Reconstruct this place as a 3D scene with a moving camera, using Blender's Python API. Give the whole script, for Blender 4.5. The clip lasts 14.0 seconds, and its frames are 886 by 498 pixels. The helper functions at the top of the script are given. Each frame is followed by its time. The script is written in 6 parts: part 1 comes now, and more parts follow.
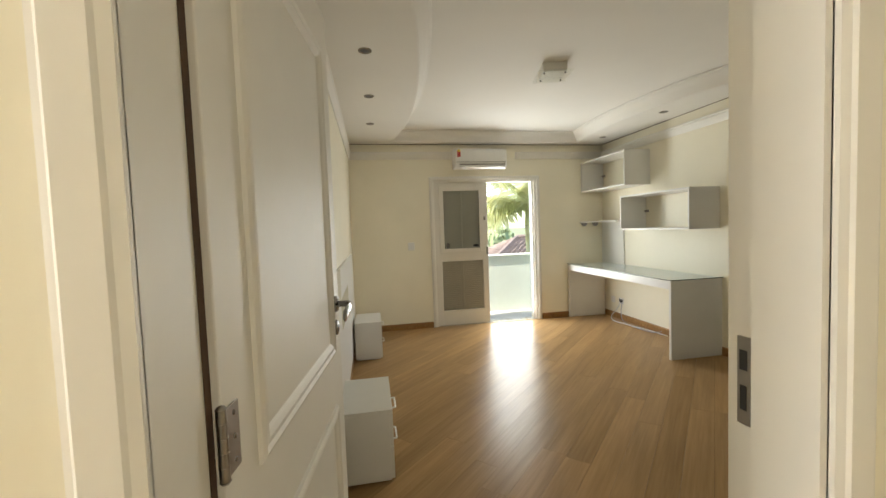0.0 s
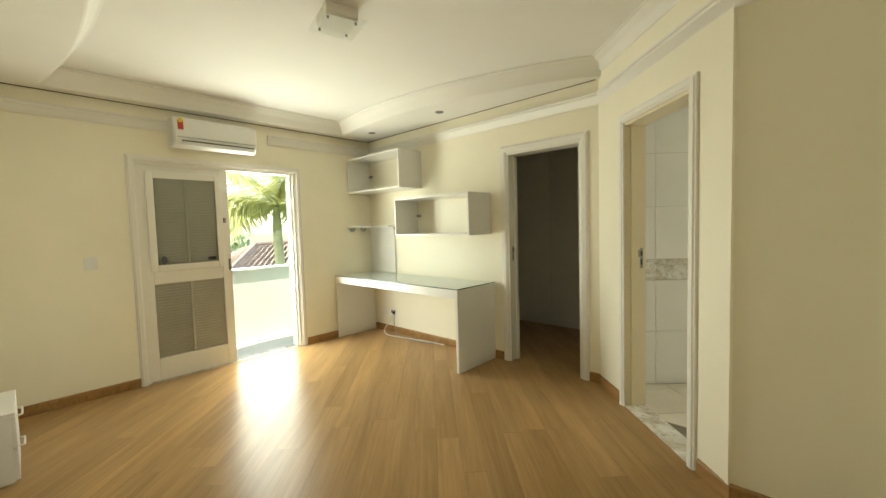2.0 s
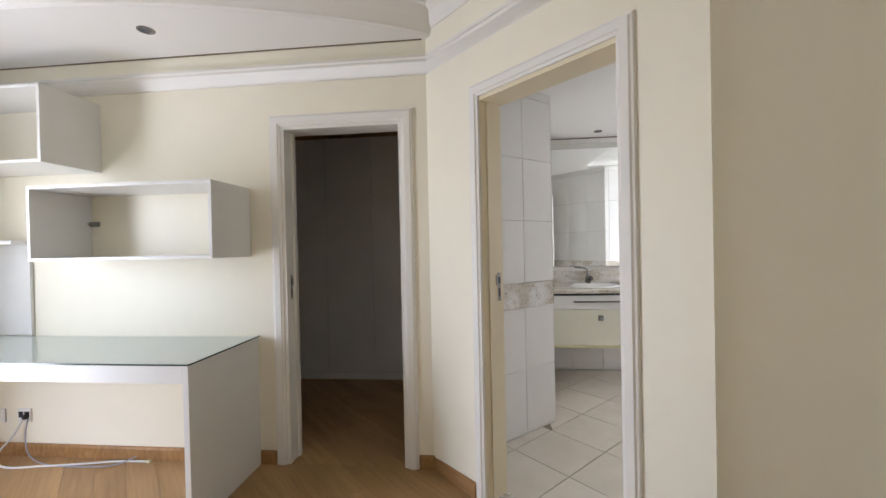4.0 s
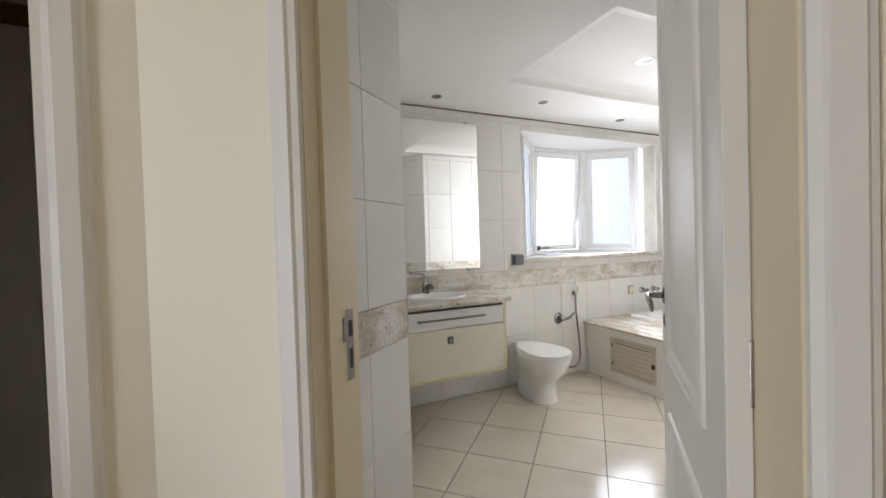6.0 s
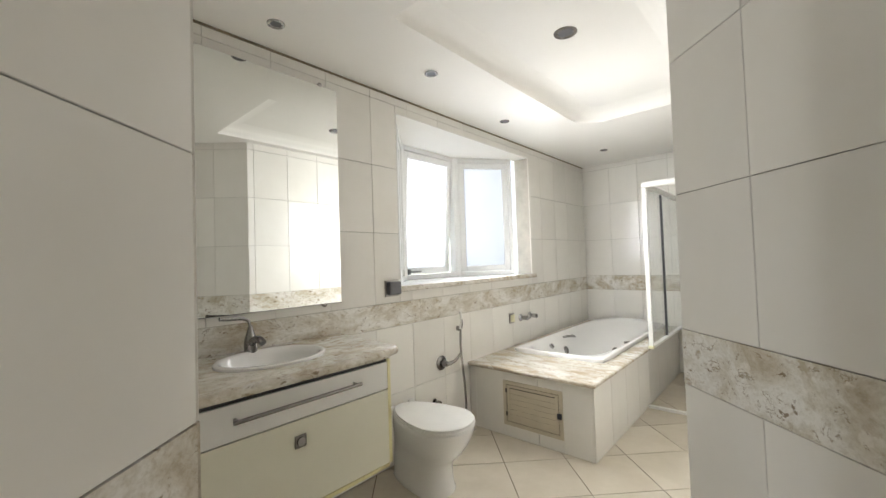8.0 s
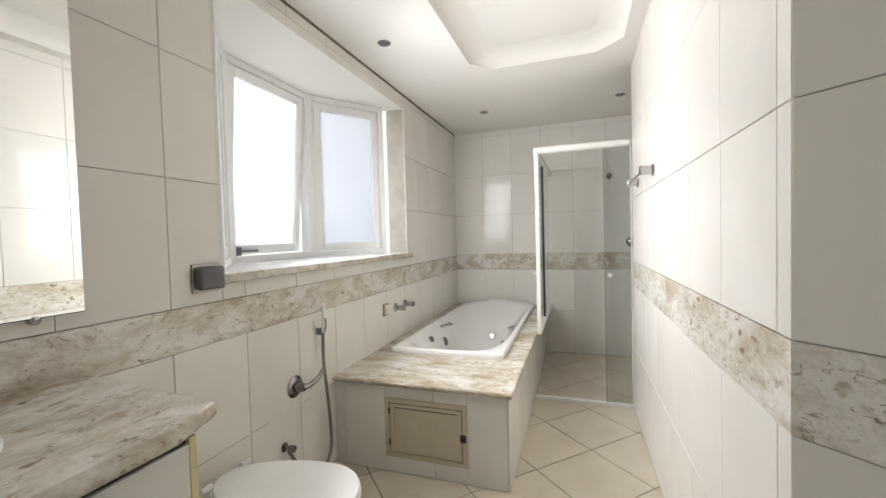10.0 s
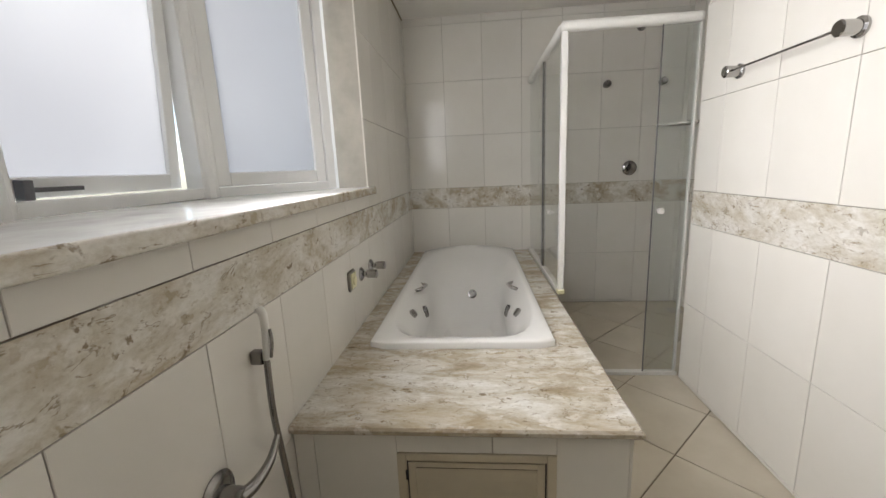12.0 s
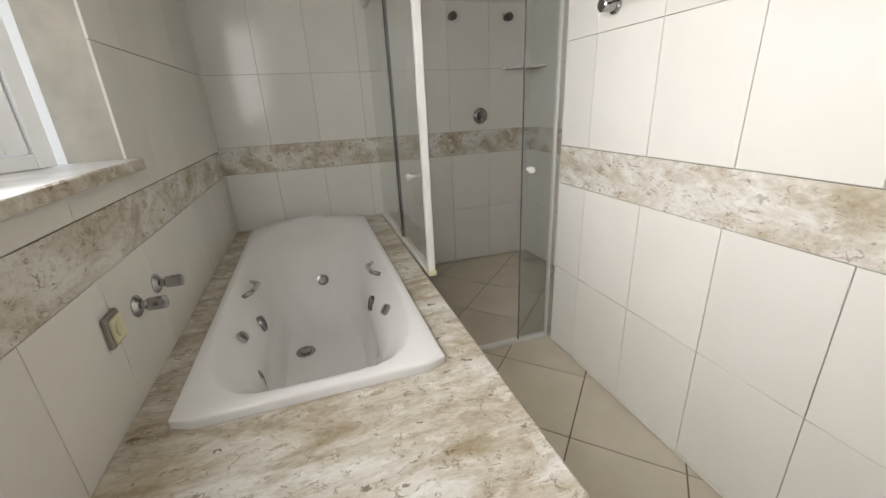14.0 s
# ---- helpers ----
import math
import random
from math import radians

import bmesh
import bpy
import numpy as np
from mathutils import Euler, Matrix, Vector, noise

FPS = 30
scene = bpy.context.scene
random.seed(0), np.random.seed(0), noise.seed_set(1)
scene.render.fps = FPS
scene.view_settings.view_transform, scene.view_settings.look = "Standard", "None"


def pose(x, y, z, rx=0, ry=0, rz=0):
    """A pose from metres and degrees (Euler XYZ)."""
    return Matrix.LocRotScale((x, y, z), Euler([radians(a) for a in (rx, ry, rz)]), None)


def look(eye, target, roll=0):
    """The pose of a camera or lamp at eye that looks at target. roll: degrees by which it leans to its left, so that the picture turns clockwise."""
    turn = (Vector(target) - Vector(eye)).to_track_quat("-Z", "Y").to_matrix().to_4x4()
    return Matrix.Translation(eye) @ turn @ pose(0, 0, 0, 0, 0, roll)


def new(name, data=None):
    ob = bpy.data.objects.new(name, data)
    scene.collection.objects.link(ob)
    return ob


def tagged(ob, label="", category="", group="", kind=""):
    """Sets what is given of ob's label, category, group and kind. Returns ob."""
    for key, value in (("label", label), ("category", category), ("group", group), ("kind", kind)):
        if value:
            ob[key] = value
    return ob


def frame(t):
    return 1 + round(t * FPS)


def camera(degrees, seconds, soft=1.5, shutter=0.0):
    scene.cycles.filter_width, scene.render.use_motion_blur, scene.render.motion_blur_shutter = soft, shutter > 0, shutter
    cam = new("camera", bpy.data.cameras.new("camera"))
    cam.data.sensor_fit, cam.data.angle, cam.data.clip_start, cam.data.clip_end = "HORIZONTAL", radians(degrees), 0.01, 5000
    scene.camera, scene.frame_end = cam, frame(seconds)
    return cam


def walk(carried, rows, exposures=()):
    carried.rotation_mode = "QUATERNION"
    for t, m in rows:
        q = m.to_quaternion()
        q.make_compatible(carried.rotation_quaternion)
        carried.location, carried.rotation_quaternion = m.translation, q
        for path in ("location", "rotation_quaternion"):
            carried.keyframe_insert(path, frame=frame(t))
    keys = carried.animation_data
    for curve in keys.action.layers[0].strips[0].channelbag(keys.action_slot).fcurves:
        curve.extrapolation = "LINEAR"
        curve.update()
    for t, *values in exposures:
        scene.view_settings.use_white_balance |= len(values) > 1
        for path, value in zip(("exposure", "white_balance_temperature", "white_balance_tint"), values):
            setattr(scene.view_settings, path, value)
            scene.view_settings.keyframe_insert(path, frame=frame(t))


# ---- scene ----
cam = camera(96.7, 14.0)
PATH = [
    (0, (-0.014, 0.066, 1.397), (0.346, 2.031, 1.294), -2.1),
    (0.5, (0.015, 0.39, 1.396), (0.628, 2.291, 1.304), -1.9),
    (1, (-0.009, 0.652, 1.396), (0.932, 2.414, 1.296), -1.8),
    (1.5, (0.023, 0.84, 1.38), (1.252, 2.414, 1.272), -1.8),
    (2, (0.145, 1.069, 1.397), (1.604, 2.432, 1.281), -1.7),
    (2.5, (0.358, 1.302, 1.406), (2.01, 2.425, 1.306), -1.5),
    (3, (0.576, 1.595, 1.391), (2.395, 2.424, 1.32), -1.3),
    (3.5, (0.851, 1.872, 1.355), (2.784, 2.385, 1.306), -1.2),
    (4, (1.148, 2.069, 1.342), (3.138, 2.263, 1.325), -1.2),
    (4.2, (1.278, 2.11, 1.336), (3.276, 2.21, 1.32), -1.2),
    (6.3, (2.579, 2.138, 1.328), (4.345, 1.2, 1.309), -1.9),
    (6.5, (2.683, 2.095, 1.321), (4.415, 1.094, 1.321), -2.0),
    (7, (2.958, 1.965, 1.317), (4.592, 0.813, 1.366), -1.9),
    (7.5, (3.212, 1.843, 1.312), (4.714, 0.525, 1.38), -1.9),
    (8, (3.431, 1.753, 1.316), (4.759, 0.258, 1.374), -1.9),
    (8.5, (3.593, 1.636, 1.307), (4.739, -0.002, 1.347), -1.9),
    (9, (3.714, 1.516, 1.306), (4.697, -0.226, 1.317), -1.8),
    (9.2, (3.762, 1.466, 1.305), (4.681, -0.311, 1.3), -1.7),
    (11.3, (4.674, 0.572, 1.223), (4.960, -1.396, 1.018), -2.1),
    (11.5, (4.734, 0.505, 1.232), (4.987, -1.462, 0.977), -2.2),
    (12, (4.839, 0.268, 1.230), (5.014, -1.685, 0.834), -2.5),
    (12.5, (4.847, -0.009, 1.243), (4.953, -1.927, 0.685), -2.7),
    (13, (4.856, -0.167, 1.261), (4.845, -2.044, 0.571), -3.1),
    (13.5, (4.863, -0.262, 1.274), (4.627, -2.102, 0.526), -3.1),
    (14, (4.838, -0.253, 1.279), (4.278, -2.043, 0.586), -2.8),
]
EXPOSURE = [(0.0, 2.42, 6700, 6), (0.5, 2.70, 7600, 1), (1.0, 2.76, 7800, -2), (2.0, 2.82, 7500, -4), (3.0, 2.78, 6350, 6), (3.5, 2.78, 5850, 12), (4.2, 2.84, 5750, 17), (6.3, 2.40, 6100, 13), (7.0, 2.38, 6400, 10), (9.0, 2.45, 6300, 12), (11.5, 1.56, 6550, 13), (14.0, 1.51, 6550, 12)]
walk(cam, [(t, look(eye, target, roll)) for t, eye, target, roll in PATH], EXPOSURE)

# ---- world, sun, daylight and exposure ----
world = bpy.data.worlds.new("sky_world")
scene.world = world
world.use_nodes = True
wn = world.node_tree
sky = wn.nodes.new("ShaderNodeTexSky")
sky.sky_type = "NISHITA"
sky.sun_disc = False
sky.sun_elevation, sky.sun_rotation = radians(47), radians(-101)
wn.links.new(sky.outputs["Color"], wn.nodes["Background"].inputs["Color"])
wn.nodes["Background"].inputs["Strength"].default_value = 0.14
sun = new("sun", bpy.data.lights.new("sun", "SUN"))
sun.data.energy, sun.data.angle, sun.data.color = 3.2, radians(0.6), (1.0, 0.95, 0.86)
sun.matrix_world = look((-10.6, 3.6, 13.5), (1.6, 6.0, 0.0))


def area_lamp(name, eye, target, w, h, watts, color):
    ob = new(name, bpy.data.lights.new(name, "AREA"))
    ob.data.shape, ob.data.size, ob.data.size_y = "RECTANGLE", w, h
    ob.data.energy, ob.data.color = watts, color
    ob.matrix_world = look(eye, target)
    return ob


# the sky's light on the frosted bay window
area_lamp("sky_at_bay_window", (6.75, -0.92, 1.95), (5.6, -0.92, 1.7), 2.2, 1.6, 17.0, (1.0, 0.97, 0.925))
for y, aim, watts in ((-0.55, -1.70, 3.4), (-1.29, -0.30, 3.4)):       # each half of the opening sends its light aslant
    bay_light = area_lamp("daylight_in_bay_opening", (5.42, y, 1.70), (4.2, aim, 1.32), 0.55, 0.95, watts, (0.98, 0.985, 1.0))
    bay_light.data.spread = radians(125)
# the sky's light in the open half of the balcony door
area_lamp("daylight_in_balcony_door", (2.005, 5.62, 1.03), (1.95, 3.0, 1.08), 0.64, 1.98, 8.8, (0.97, 0.98, 1.0))
# fill lamps added in the unseen hall, behind and beside the entry door
area_lamp("hall_fill_west", (-4.4, 0.0, 1.5), (0.5, 0.35, 1.45), 0.9, 1.5, 18.0, (0.98, 0.98, 1.0))
area_lamp("hall_fill_south", (0.1, -1.88, 1.6), (0.3, 3.0, 1.4), 1.8, 1.3, 1.8, (1.0, 0.97, 0.92))

# ---- materials ----
def nodes_of(name):
    m = bpy.data.materials.new(name)
    m.use_nodes = True
    t = m.node_tree
    return m, t, t.nodes["Principled BSDF"]


def link(t, a, b):
    t.links.new(a, b)


def noise_tex(t, scale, detail=4.0, rough=0.5, stretch=None, distort=0.0, per_object=False):
    geo = t.nodes.new("ShaderNodeNewGeometry")
    src = geo.outputs["Position"]
    if per_object:
        info = t.nodes.new("ShaderNodeObjectInfo")
        mul = t.nodes.new("ShaderNodeVectorMath")
        mul.operation = "MULTIPLY_ADD"
        comb = t.nodes.new("ShaderNodeCombineXYZ")
        for i in range(3):
            link(t, info.outputs["Random"], comb.inputs[i])
        mul.inputs[1].default_value = (37.0, 53.0, 71.0)
        link(t, comb.outputs[0], mul.inputs[0])
        link(t, src, mul.inputs[2])
        src = mul.outputs[0]
    if stretch:
        mp = t.nodes.new("ShaderNodeMapping")
        if len(stretch) > 3:          # turned first, then stretched along the boards
            mp.vector_type = "TEXTURE"
            mp.inputs["Rotation"].default_value = (0, 0, stretch[3])
            mp.inputs["Scale"].default_value = tuple(1 / v for v in stretch[:3])
        else:
            mp.inputs["Scale"].default_value = stretch
        link(t, src, mp.inputs["Vector"])
        src = mp.outputs[0]
    n = t.nodes.new("ShaderNodeTexNoise")
    n.inputs["Scale"].default_value, n.inputs["Detail"].default_value = scale, detail
    n.inputs["Roughness"].default_value, n.inputs["Distortion"].default_value = rough, distort
    link(t, src, n.inputs["Vector"])
    return n


def ramp(t, fac, stops):
    r = t.nodes.new("ShaderNodeValToRGB")
    el = r.color_ramp.elements
    while len(el) < len(stops):
        el.new(0.5)
    for e, (p, c) in zip(el, stops):
        e.position, e.color = p, (*c, 1)
    link(t, fac, r.inputs["Fac"])
    return r


def mixc(t, fac, a, b, mode="MIX"):
    m = t.nodes.new("ShaderNodeMix")
    m.data_type, m.blend_type = "RGBA", mode
    for sock, v in ((m.inputs["Factor"], fac), (m.inputs["A"], a), (m.inputs["B"], b)):
        if hasattr(v, "is_linked"):
            link(t, v, sock)
        else:
            sock.default_value = v if isinstance(v, float) else (*v, 1)
    return m.outputs["Result"]


def bump(t, p, height, strength=0.1, dist=0.002):
    b = t.nodes.new("ShaderNodeBump")
    b.inputs["Strength"].default_value, b.inputs["Distance"].default_value = strength, dist
    link(t, height, b.inputs["Height"])
    link(t, b.outputs[0], p.inputs["Normal"])


def plain(name, color, rough=0.5, metal=0.0, vary=0.05, scale=3.0, bumpy=0.05, fine=120.0, rvary=0.08):
    """A surface with soft large stains, fine grain and uneven gloss."""
    m, t, p = nodes_of(name)
    n1 = noise_tex(t, scale, 5.0, 0.6)
    dark = tuple(c * (1 - vary) for c in color)
    lite = tuple(min(1.0, c * (1 + vary)) for c in color)
    r = ramp(t, n1.outputs["Fac"], [(0.3, dark), (0.7, lite)])
    link(t, r.outputs[0], p.inputs["Base Color"])
    n2 = noise_tex(t, fine, 3.0, 0.6)
    mr = t.nodes.new("ShaderNodeMapRange")
    mr.inputs["To Min"].default_value, mr.inputs["To Max"].default_value = max(0.02, rough - rvary), min(1.0, rough + rvary)
    link(t, n1.outputs["Fac"], mr.inputs["Value"])
    link(t, mr.outputs[0], p.inputs["Roughness"])
    p.inputs["Metallic"].default_value = metal
    if bumpy:
        bump(t, p, n2.outputs["Fac"], bumpy, 0.001)
    return m


PAINT = plain("cream_wall_paint", (0.85, 0.80, 0.645), 0.5, vary=0.03, scale=1.6, bumpy=0.12, fine=160)
CEIL = plain("white_ceiling_paint", (0.85, 0.83, 0.78), 0.8, vary=0.02, scale=1.2, bumpy=0.08)
TRIM = plain("white_enamel", (0.78, 0.755, 0.69), 0.5, vary=0.03, scale=2.5, bumpy=0.03, fine=60)
WINDOW_WHITE = plain("white_window_enamel", (0.82, 0.82, 0.80), 0.3, vary=0.03, scale=2.5, bumpy=0.03, fine=60)
SILL = plain("pale_sill_stone", (0.80, 0.795, 0.77), 0.16, vary=0.06, scale=7, bumpy=0.02)
# cream enamel, yellowed further to hold the warm light bounced onto the jamb
JAMB = plain("cream_enamel_with_bounce", (0.76, 0.67, 0.47), 0.36, vary=0.03, scale=2.5, bumpy=0.03, fine=60)
LAMINATE = plain("white_laminate", (0.76, 0.75, 0.71), 0.35, vary=0.02, scale=4, bumpy=0.03)
WARDROBE = plain("grey_white_laminate", (0.80, 0.79, 0.76), 0.4, vary=0.03, scale=2, bumpy=0.03)
CREAM_LAM = plain("cream_laminate", (0.70, 0.68, 0.55), 0.32, vary=0.03, scale=3, bumpy=0.02)
YELLOW_EDGE = plain("yellowed_edge_band", (0.72, 0.66, 0.36), 0.45, vary=0.06, scale=9)
BEIGE = plain("beige_patch_paint", (0.50, 0.45, 0.30), 0.5, vary=0.05, scale=3)
STUCCO = plain("pale_outdoor_render", (0.52, 0.55, 0.49), 0.85, vary=0.05, scale=2, bumpy=0.3, fine=90)
OUTFLOOR = plain("light_balcony_tile", (0.40, 0.39, 0.36), 0.5, vary=0.05, scale=3)
CHROME = plain("chrome", (0.42, 0.41, 0.40), 0.10, 1.0, vary=0.02, scale=12, bumpy=0.0, rvary=0.02)
NICKEL = plain("brushed_nickel", (0.26, 0.25, 0.24), 0.22, 1.0, vary=0.03, scale=12, bumpy=0.0, rvary=0.03)
STEEL = plain("stainless_lock_steel", (0.36, 0.34, 0.31), 0.34, 1.0, vary=0.06, scale=15, bumpy=0.0)
# also colours the shade under the vanity counter and inside the tub hatch
BLACK = plain("black_plastic_and_shade", (0.02, 0.02, 0.022), 0.4, vary=0.2, scale=20)
GREYP = plain("grey_plastic", (0.10, 0.10, 0.105), 0.35, vary=0.15, scale=15)
WHITEP = plain("white_plastic", (0.78, 0.77, 0.73), 0.35, vary=0.03, scale=10, bumpy=0.0)
CERAMIC = plain("white_ceramic", (0.82, 0.81, 0.78), 0.07, vary=0.015, scale=3, bumpy=0.0, rvary=0.03)
ACRYLIC = plain("white_acrylic", (0.84, 0.83, 0.80), 0.12, vary=0.015, scale=3, bumpy=0.0, rvary=0.04)
GROUT = plain("grey_grout", (0.42, 0.39, 0.33), 0.85, vary=0.15, scale=8, bumpy=0.2)
FGROUT = plain("brown_floor_grout", (0.20, 0.165, 0.115), 0.9, vary=0.2, scale=8, bumpy=0.2)
SHADOWGAP = plain("brown_painted_shadow", (0.20, 0.16, 0.10), 0.9, vary=0.2, scale=10)
DARKGAP = plain("dark_recess", (0.04, 0.03, 0.025), 0.9, vary=0.2, scale=10)
HINGESHADE = plain("hinge_gap_shade", (0.07, 0.035, 0.015), 0.6, vary=0.3, scale=10)
LOUVRE = plain("beige_grey_louvre", (0.46, 0.45, 0.39), 0.55, vary=0.06, scale=6)
HATCH = plain("champagne_aluminium", (0.54, 0.48, 0.36), 0.42, 0.2, vary=0.06, scale=8, bumpy=0.03)
RED = plain("red_label", (0.55, 0.05, 0.03), 0.5, vary=0.05)
YELLOW = plain("yellow_label", (0.75, 0.55, 0.05), 0.5, vary=0.05)
IVORY = plain("ivory_plastic", (0.70, 0.66, 0.42), 0.4, vary=0.05)
CABLE_W = plain("white_cable", (0.72, 0.72, 0.70), 0.5, vary=0.04)
CABLE_G = plain("grey_cable", (0.32, 0.33, 0.40), 0.5, vary=0.05)
BARK = plain("palm_bark", (0.34, 0.33, 0.20), 0.9, vary=0.2, scale=8, bumpy=0.6, fine=30)
LEAF = plain("palm_leaf", (0.36, 0.37, 0.20), 0.5, vary=0.35, scale=5)
SHRUB = plain("far_foliage", (0.14, 0.17, 0.08), 0.7, vary=0.5, scale=0.8)
ROOFT = plain("brown_clay_roof_tile", (0.15, 0.11, 0.09), 0.8, vary=0.3, scale=3, bumpy=0.3, fine=25)
leaf_tree = LEAF.node_tree
leaf_glow = leaf_tree.nodes.new("ShaderNodeBsdfTranslucent")
leaf_glow.inputs["Color"].default_value = (0.62, 0.62, 0.36, 1)
leaf_mix = leaf_tree.nodes.new("ShaderNodeMixShader")
leaf_mix.inputs[0].default_value = 0.6
leaf_tree.links.new(leaf_tree.nodes["Principled BSDF"].outputs[0], leaf_mix.inputs[1])
leaf_tree.links.new(leaf_glow.outputs[0], leaf_mix.inputs[2])
leaf_tree.links.new(leaf_mix.outputs[0], leaf_tree.nodes["Material Output"].inputs["Surface"])
GRASS = plain("far_ground", (0.12, 0.14, 0.06), 0.9, vary=0.4, scale=0.3)


def tile_mat(name, a, b, rough, gloss_scale, bumpy=0.015, rand=0.04):
    """Glazed tile: slight change from tile to tile, faint mottling, gently uneven glaze."""
    m, t, p = nodes_of(name)
    n = noise_tex(t, gloss_scale, 4.0, 0.6, per_object=True)
    r = ramp(t, n.outputs["Fac"], [(0.3, a), (0.7, b)])
    info = t.nodes.new("ShaderNodeObjectInfo")
    mr = t.nodes.new("ShaderNodeMapRange")
    mr.inputs["To Min"].default_value, mr.inputs["To Max"].default_value = 1 - rand, 1 + rand * 0.3
    link(t, info.outputs["Random"], mr.inputs["Value"])
    c = t.nodes.new("ShaderNodeVectorMath")
    c.operation = "SCALE"
    link(t, r.outputs[0], c.inputs[0])
    link(t, mr.outputs[0], c.inputs["Scale"])
    link(t, c.outputs[0], p.inputs["Base Color"])
    p.inputs["Roughness"].default_value = rough
    p.inputs["Specular IOR Level"].default_value = 0.22
    n2 = noise_tex(t, 9.0, 2.0, 0.5, per_object=True)
    bump(t, p, n2.outputs["Fac"], bumpy, 0.02)
    return m


WTILE = tile_mat("white_wall_tile", (0.74, 0.715, 0.655), (0.78, 0.755, 0.70), 0.10, 3.0)
FTILE = tile_mat("cream_floor_tile", (0.60, 0.54, 0.43), (0.68, 0.62, 0.51), 0.16, 4.0, rand=0.07)


def marble_mat(name, sx, sy, ochre, lo):
    """Shell marble: clouded cream ground, pale shell pieces, brown chips and short dark cracks lying along the slab."""
    m, t, p = nodes_of(name)
    lie = (1.0 * sx, 0.5 * sy, 1.0)
    cloud = noise_tex(t, 7.0, 10.0, 0.70, lie, 0.5)
    base = ramp(t, cloud.outputs["Fac"], [(lo, (0.36, 0.295, 0.20)), (lo + 0.10, (0.49, 0.43, 0.335)), (lo + 0.17, (0.585, 0.545, 0.46)), (lo + 0.28, (0.74, 0.72, 0.67))])
    # pale shell pieces and brown chips: cells picked at random, torn by noise
    warp = noise_tex(t, 30.0, 4.0, 0.6)
    col = base.outputs[0]
    for scale, lo, hi, tone, amount in ((26.0, 0.80, 0.84, (0.78, 0.75, 0.69), 0.55), (30.0, 0.945, 0.955, (0.40, 0.33, 0.215), 0.7), (70.0, 0.86, 0.89, (0.42, 0.35, 0.24), 0.4), (48.0, 0.965, 0.972, (0.20, 0.145, 0.085), 0.85)):
        geo = t.nodes.new("ShaderNodeNewGeometry")
        mp = t.nodes.new("ShaderNodeMapping")
        mp.inputs["Scale"].default_value = lie
        add = t.nodes.new("ShaderNodeVectorMath")
        add.operation = "MULTIPLY_ADD"
        add.inputs[1].default_value = (0.07, 0.07, 0.07)
        link(t, warp.outputs["Color"], add.inputs[0])
        link(t, geo.outputs["Position"], add.inputs[2])
        link(t, add.outputs[0], mp.inputs["Vector"])
        vo = t.nodes.new("ShaderNodeTexVoronoi")
        vo.inputs["Scale"].default_value = scale
        link(t, mp.outputs[0], vo.inputs["Vector"])
        sep = t.nodes.new("ShaderNodeSeparateColor")
        link(t, vo.outputs["Color"], sep.inputs[0])
        pick = ramp(t, sep.outputs[0], [(lo, (0, 0, 0)), (hi, (amount, amount, amount))])
        inner = ramp(t, vo.outputs["Distance"], [(0.30, (1, 1, 1)), (0.50, (0, 0, 0))])
        col = mixc(t, mixc(t, 1.0, pick.outputs[0], inner.outputs[0], "MULTIPLY"), col, tone)
    fleck = noise_tex(t, 95.0, 4.0, 0.7, lie, 0.3)
    fk = ramp(t, fleck.outputs["Fac"], [(0.34, (0.88, 0.86, 0.83)), (0.50, (1.0, 1.0, 1.0)), (0.66, (1.05, 1.05, 1.05))])
    col = mixc(t, 1.0, col, fk.outputs[0], "MULTIPLY")
    stain = noise_tex(t, 3.2, 5.0, 0.62, lie, 0.5)
    st = ramp(t, stain.outputs["Fac"], [(0.52, (0, 0, 0)), (0.68, (ochre, ochre, ochre))])
    col = mixc(t, st.outputs[0], col, (0.42, 0.31, 0.15))
    crack = noise_tex(t, 24.0, 4.0, 0.6, (1.0 * sx, 0.36 * sy, 1.0), 0.5)
    off = t.nodes.new("ShaderNodeMath")
    off.operation, off.inputs[1].default_value = "SUBTRACT", 0.5
    link(t, crack.outputs["Fac"], off.inputs[0])
    mag = t.nodes.new("ShaderNodeMath")
    mag.operation = "ABSOLUTE"
    link(t, off.outputs[0], mag.inputs[0])
    line_ = ramp(t, mag.outputs[0], [(0.0, (1, 1, 1)), (0.020, (0, 0, 0))])
    where = noise_tex(t, 26.0, 3.0)
    some = ramp(t, where.outputs["Fac"], [(0.515, (0, 0, 0)), (0.58, (0.85, 0.85, 0.85))])
    col = mixc(t, mixc(t, 1.0, line_.outputs[0], some.outputs[0], "MULTIPLY"), col, (0.24, 0.18, 0.11))
    link(t, col, p.inputs["Base Color"])
    p.inputs["Roughness"].default_value = 0.17
    bump(t, p, cloud.outputs["Fac"], 0.04, 0.002)
    return m


MARBLE = marble_mat("beige_shell_marble", 1.0, 1.0, 0.15, 0.30)
MARBLE_DECK = marble_mat("beige_shell_marble_crosswise", 0.5, 2.4, 0.40, 0.34)


